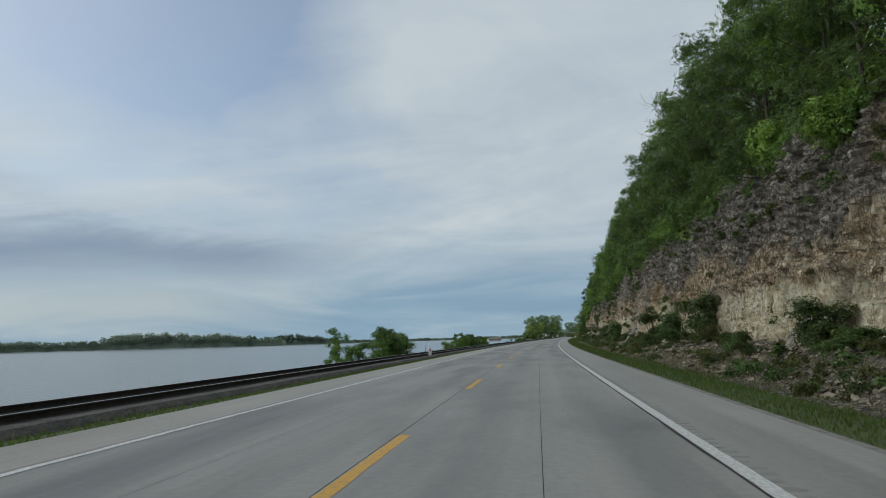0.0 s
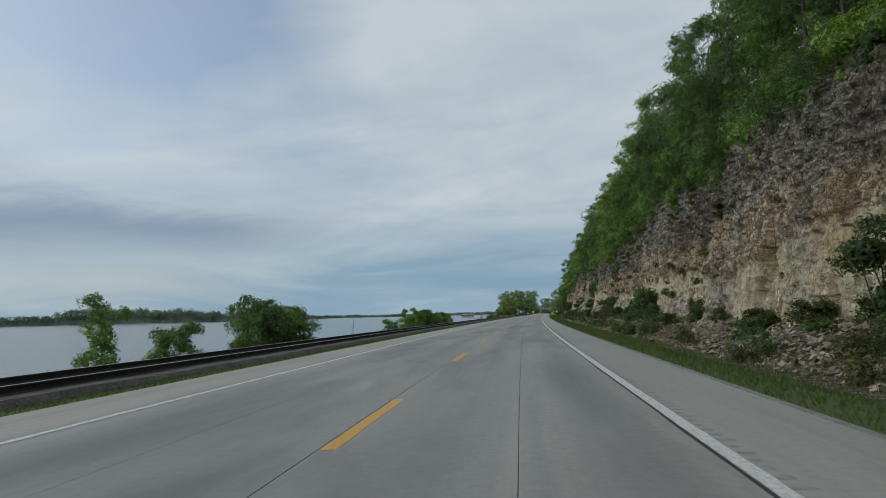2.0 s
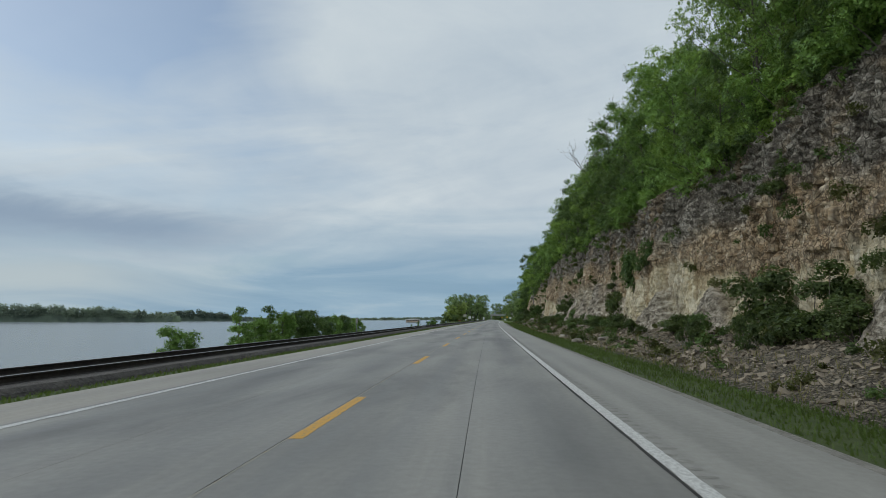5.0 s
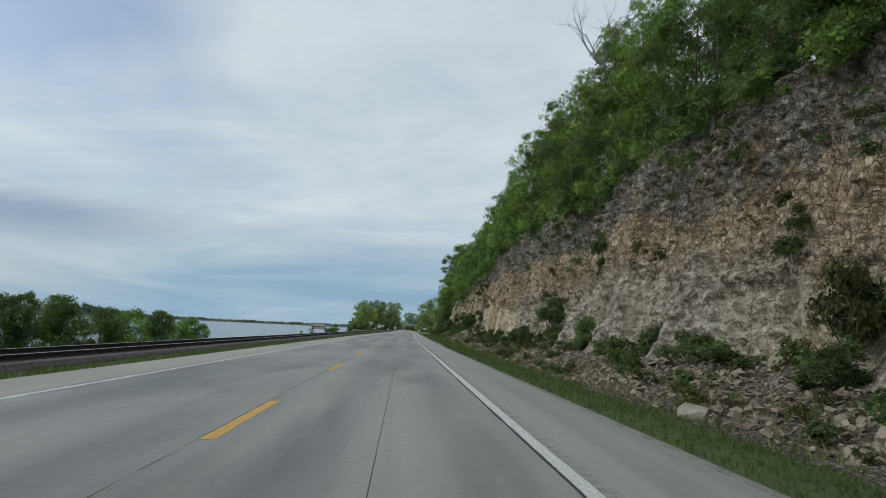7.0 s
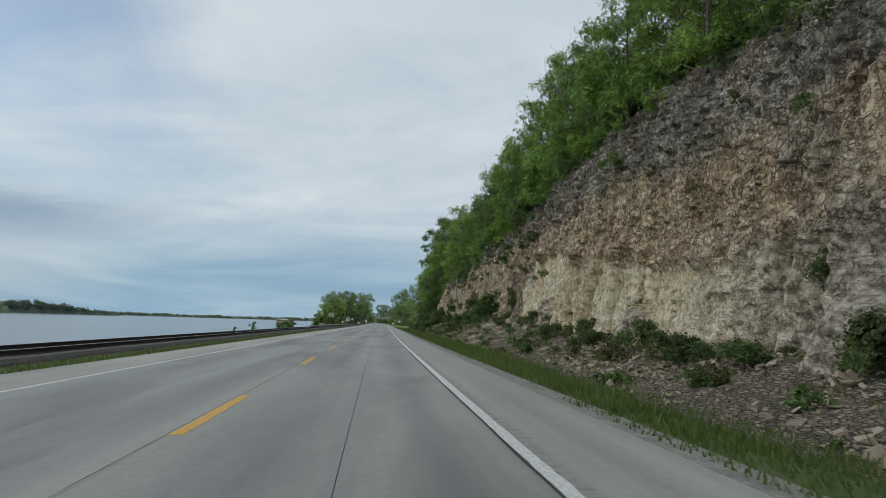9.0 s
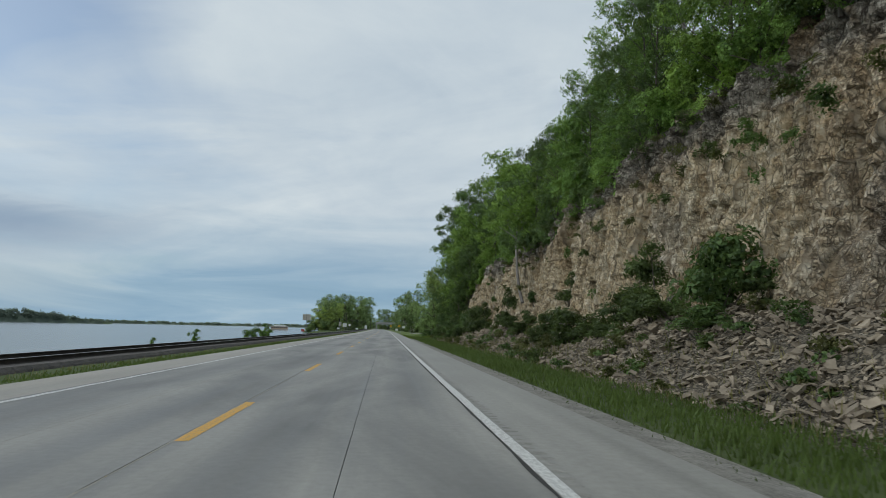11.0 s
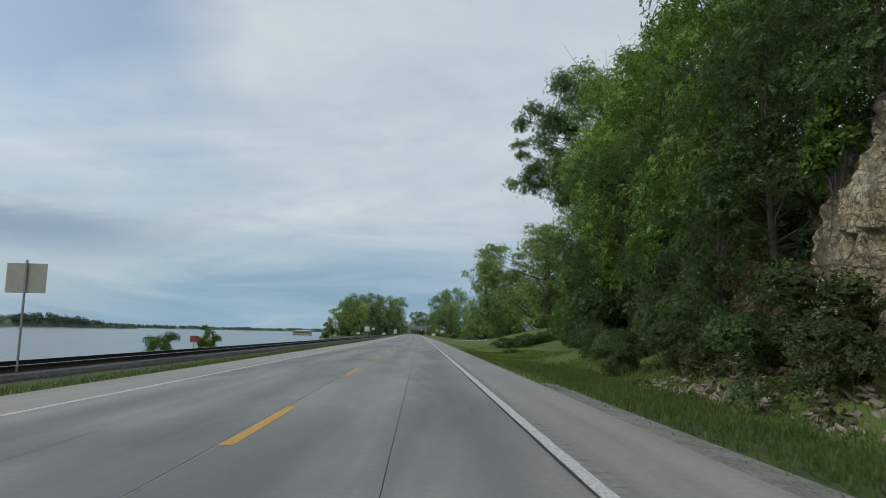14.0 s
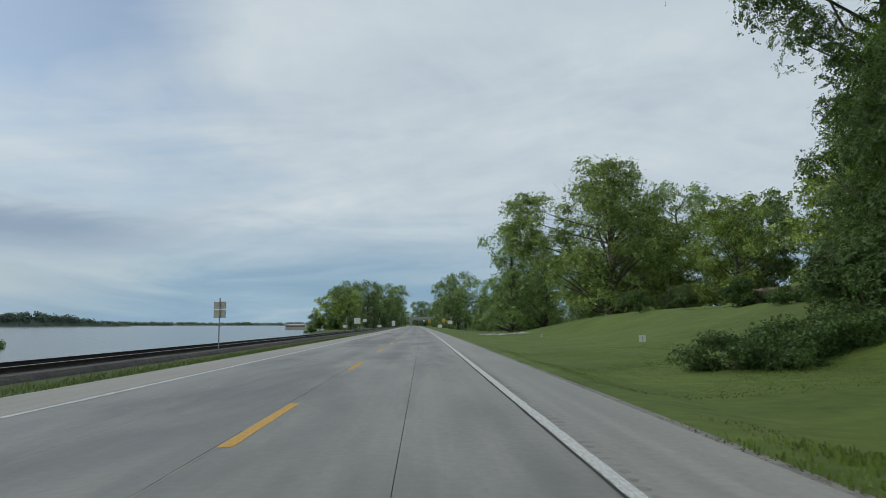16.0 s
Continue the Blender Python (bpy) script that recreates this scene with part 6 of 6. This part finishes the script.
def signal(x, y, height, label):
    root = anchor("railway_signal", (x, y, -0.5), 0, label, "railway signal")
    bm = bmesh.new()
    rod(bm, (0, 0, -0.2), (0, 0, height), 0.07)
    part("mast", bm, MAT["galvanised"], root)
    bm = bmesh.new()
    box(bm, (0.5, 0.25, 1.5), Matrix.Translation((0, -0.12, height - 0.4)), 0.05)
    part("signal_head", bm, MAT["black"], root, "black signal head")
    for k in range(3):
        bm = bmesh.new()
        bmesh.ops.create_cone(bm, cap_ends=True, segments=12, radius1=0.13, radius2=0.15, depth=0.14, matrix=pose(0, -0.3, height - 0.85 + 0.42 * k, 90))
        part("hood", bm, MAT["rubber"], root)


signal(-19.0, 578, 5.4, "black railway signal on a mast")
signal(-13.3, 632, 5.6, "black railway signal on a mast")


def cabinet():
    root = anchor("equipment_cabinet", (-17.4, 592, -0.5), 0, "white equipment cabinet raised on legs", "cabinet")
    bm = bmesh.new()
    box(bm, (1.7, 1.5, 1.7), Matrix.Translation((0, 0, 2.8)), 0.05)
    part("body", bm, MAT["white"], root)
    bm = bmesh.new()
    box(bm, (3.0, 1.9, 0.12), Matrix.Translation((0, 0, 1.88)), 0.02)
    part("platform", bm, MAT["galvanised"], root)
    for dx in (-1.3, 0, 1.3):
        bm = bmesh.new()
        rod(bm, (dx, 0, -0.2), (dx, 0, 1.85), 0.09)
        part("leg", bm, MAT["galvanised"], root)
    bm = bmesh.new()
    box(bm, (0.8, 0.03, 1.4), Matrix.Translation((0.2, -0.765, 2.8)), 0.01)
    part("door", bm, MAT["white"], root)


cabinet()


def terrace():
    """A raised strip of lawn held by a low wall of rough stone, half grown over."""
    rng = np.random.RandomState(64)
    xs = np.linspace(24.0, 46, 40)
    rows = []
    for dy, h in ((-0.15, -0.3), (-0.05, 1.0), (0.5, 1.15), (3.0, 1.7), (6.0, 2.1), (9.0, 1.5), (11.0, -0.4)):
        base = ground_z(np.full(len(xs), 434.6 + dy), xs) - (0.12 if dy > 1 else 0.05)
        ends = smooth(24.0, 26.0, xs) if dy < 1 else smooth(25.0, 34.0, xs)
        rows.append(np.stack([xs, 434.6 + dy + 0 * xs, base + h * ends + rng.uniform(-0.03, 0.03, len(xs))], 1))
    G = np.stack(rows, 1)
    k = G.shape[1]
    i = np.arange(len(xs) - 1)[:, None] * k + np.arange(k - 1)[None, :]
    bank = mesh_ob("terrace", G.reshape(-1, 3), np.stack([i, i + k, i + k + 1, i + 1], 2).reshape(-1, 4), MAT["lawn"])
    tagged(bank, "raised grass terrace beside the lawn", "terrace", kind="structure")
    wall = anchor("retaining_wall", (0, 0, 0), 0, "low rough stone wall holding up the terrace", "wall")
    protos = [stone_mesh(95 + q, MAT["scree_stone"]) for q in range(5)]
    for x in np.arange(25.0, 40, 0.42):
        for q in range(4):
            o = new("stone", protos[rng.randint(5)])
            o.parent = wall
            z = float(ground_z(434.4, x)) + 0.1 + 0.27 * q
            o.matrix_world = pose(float(x) + 0.2 * (q % 2), 434.38 + rng.uniform(-0.04, 0.04), z, rng.uniform(-6, 6), rng.uniform(-6, 6), rng.uniform(-12, 12)) @ Matrix.Diagonal((0.52, 0.5, 0.75, 1))
    spots = [(434.2, float(x), float(ground_z(434.2, x)) - 0.05, rng.uniform(0.4, 0.8), rng.uniform(0.6, 1.3)) for x in np.concatenate([np.arange(23.4, 29.0, 0.5), np.arange(28, 40, 1.9)])]
    scrub("wall_weeds", spots, "leaf_dark", 0.14, 150, 66, "weeds growing over the low wall")


terrace()


def utility_pole(x, y, height):
    root = anchor("utility_pole", (x, y, -0.5), 0, "wooden utility pole beside the railway", "pole", "poles")
    bm = bmesh.new()
    rod(bm, (0, 0, -0.3), (0, 0, height), 0.14, 0.09)
    part("pole", bm, MAT["bark"], root)
    bm = bmesh.new()
    box(bm, (1.2, 0.1, 0.12), Matrix.Translation((0, -0.1, height - 0.4)), 0.01)
    part("crossarm", bm, MAT["bark"], root)


for x, y, h in ((-16.8, 594, 8.6), (-14.6, 606, 5.6), (-11.4, 640, 5.4), (-9.8, 660, 5.6), (-7.6, 700, 5.2), (-6.5, 730, 5.0)):
    utility_pole(x, y, h)


def overpass():
    root = anchor("overpass", (2.6, 880, 0), 0, "low concrete overpass across the road", "bridge", kind="structure")
    bm = bmesh.new()
    box(bm, (34, 6, 1.3), Matrix.Translation((0, 0, 5.2)), 0.05)
    part("deck", bm, MAT["cast_concrete"], root)
    bm = bmesh.new()
    box(bm, (34, 0.3, 0.7), Matrix.Translation((0, -3.0, 6.1)), 0.03)
    part("parapet", bm, MAT["cast_concrete"], root)
    for dx in (-9, 9):
        bm = bmesh.new()
        box(bm, (1.2, 5, 5.4), Matrix.Translation((dx, 0, 2.1)), 0.05)
        part("pier", bm, MAT["cast_concrete"], root)


overpass()


def house(x, y):
    root = anchor("house", (x, y, -0.6), -8, "white house among the trees", "house")
    bm = bmesh.new()
    box(bm, (7, 6, 4.2), Matrix.Translation((0, 0, 2.1)))
    part("wall", bm, MAT["white"], root)
    bm = bmesh.new()
    vs = [bm.verts.new(v) for v in ((-3.9, -3.4, 4.2), (3.9, -3.4, 4.2), (3.9, 3.4, 4.2), (-3.9, 3.4, 4.2), (-3.9, 0, 6.4), (3.9, 0, 6.4))]
    for f in ((0, 1, 5, 4), (2, 3, 4, 5), (0, 4, 3), (1, 2, 5), (0, 3, 2, 1)):
        bm.faces.new([vs[i] for i in f])
    part("roof", bm, MAT["cast_concrete"], root, "grey shingle roof")
    for dx in (-2.0, 0.2, 2.2):
        bm = bmesh.new()
        box(bm, (0.95, 0.06, 1.3), Matrix.Translation((dx, -3.03, 2.4)), 0.01)
        w = part("window", bm, MAT["white"], root)
        bm = bmesh.new()
        box(bm, (0.75, 0.03, 1.1), Matrix.Translation((dx, -3.065, 2.4)))
        part("pane", bm, MAT["window_glass"], w, "dark window pane")


house(16.8, 702)


def boathouse():
    root = anchor("boathouse", (-108, 985, WATER_Z), 6, "long low boathouse with a white roof on the water", "boathouse")
    bm = bmesh.new()
    box(bm, (18, 7, 0.8), Matrix.Translation((0, 0, 0.4)), 0.05)
    part("hull", bm, MAT["cast_concrete"], root)
    bm = bmesh.new()
    box(bm, (17, 6, 2.8), Matrix.Translation((0, 0, 2.2)), 0.03)
    part("wall", bm, MAT["brick_wall"], root)
    bm = bmesh.new()
    box(bm, (18, 7.2, 0.4), Matrix.Translation((0, 0, 3.8)), 0.12)
    box(bm, (13, 4.6, 0.8), Matrix.Translation((0.6, 0, 4.3)), 0.25)
    part("roof", bm, MAT["white"], root, "white roof")
    for k in range(8):
        bm = bmesh.new()
        box(bm, (1.2, 0.05, 1.1), Matrix.Translation((-7 + 2 * k, -3.03, 2.4)), 0.01)
        part("window", bm, MAT["window_glass"], root)


boathouse()


def rock_pile():
    heap = anchor("white_stones", (0, 0, 0), 0, "row of pale stones across the lawn", "stones", kind="stuff")
    rng = np.random.RandomState(21)
    mesh = stone_mesh(91, MAT["pale_stone"])
    for k in range(90):
        o = new("stone", mesh)
        o.parent = heap
        x, y = 9.8 + 6.4 * rng.rand(), 478 + 6 * rng.rand()
        sz = 0.3 + 0.4 * rng.rand()
        o.matrix_world = pose(x, y, float(ground_z(y, x)) + 0.1, rng.uniform(-20, 20), rng.uniform(-20, 20), rng.uniform(0, 360)) @ Matrix.Diagonal((sz, sz, sz * 0.8, 1))


rock_pile()


def stakes():
    for dx in (0, 0.45):
        root = anchor("stake", at(460, 6.4 + dx, float(ground_z(460, 6.4 + dx))), 0, "thin steel stake at the roadside", "stake", "stakes")
        bm = bmesh.new()
        rod(bm, (0, 0, -0.2), (0, 0, 1.7), 0.025)
        part("rod", bm, MAT["galvanised"], root)


stakes()


# ---- pieces of the railway, last ----
def ties():
    bm = bmesh.new()
    box(bm, (2.6, 0.22, 0.16), None, 0.012)
    me = bpy.data.meshes.new("tie")
    bm.to_mesh(me)
    bm.free()
    me.materials.append(MAT["tie"])
    V, F, n = [], [], 0
    co = np.array([v.co[:] for v in me.vertices])
    fa = [list(p.vertices) for p in me.polygons]
    rng = np.random.RandomState(31)
    for k in range(1100):
        s = -50 + 0.5 * k
        h = heading(s) + rng.uniform(-1, 1)
        p = at(s, float(rail_mid(s)) + rng.uniform(-0.04, 0.04), -0.075)
        m = Matrix.Translation(p) @ pose(0, 0, 0, 0, 0, h)
        if 105 < s < 250:
            o = new("tie", me)
            o.parent = railway
            o.matrix_world = m
        else:
            R = np.array(m.to_3x3())
            V.append(co @ R.T + np.array(p))
            F += [[i + n for i in f] for f in fa]
            n += len(co)
    me2 = bpy.data.meshes.new("ties")
    me2.from_pydata(np.concatenate(V).tolist(), [], F)
    me2.materials.append(MAT["tie"])
    o = new("far_ties", me2)
    o.parent = railway
    tagged(o, "dark wooden ties", kind="stuff")


ties()
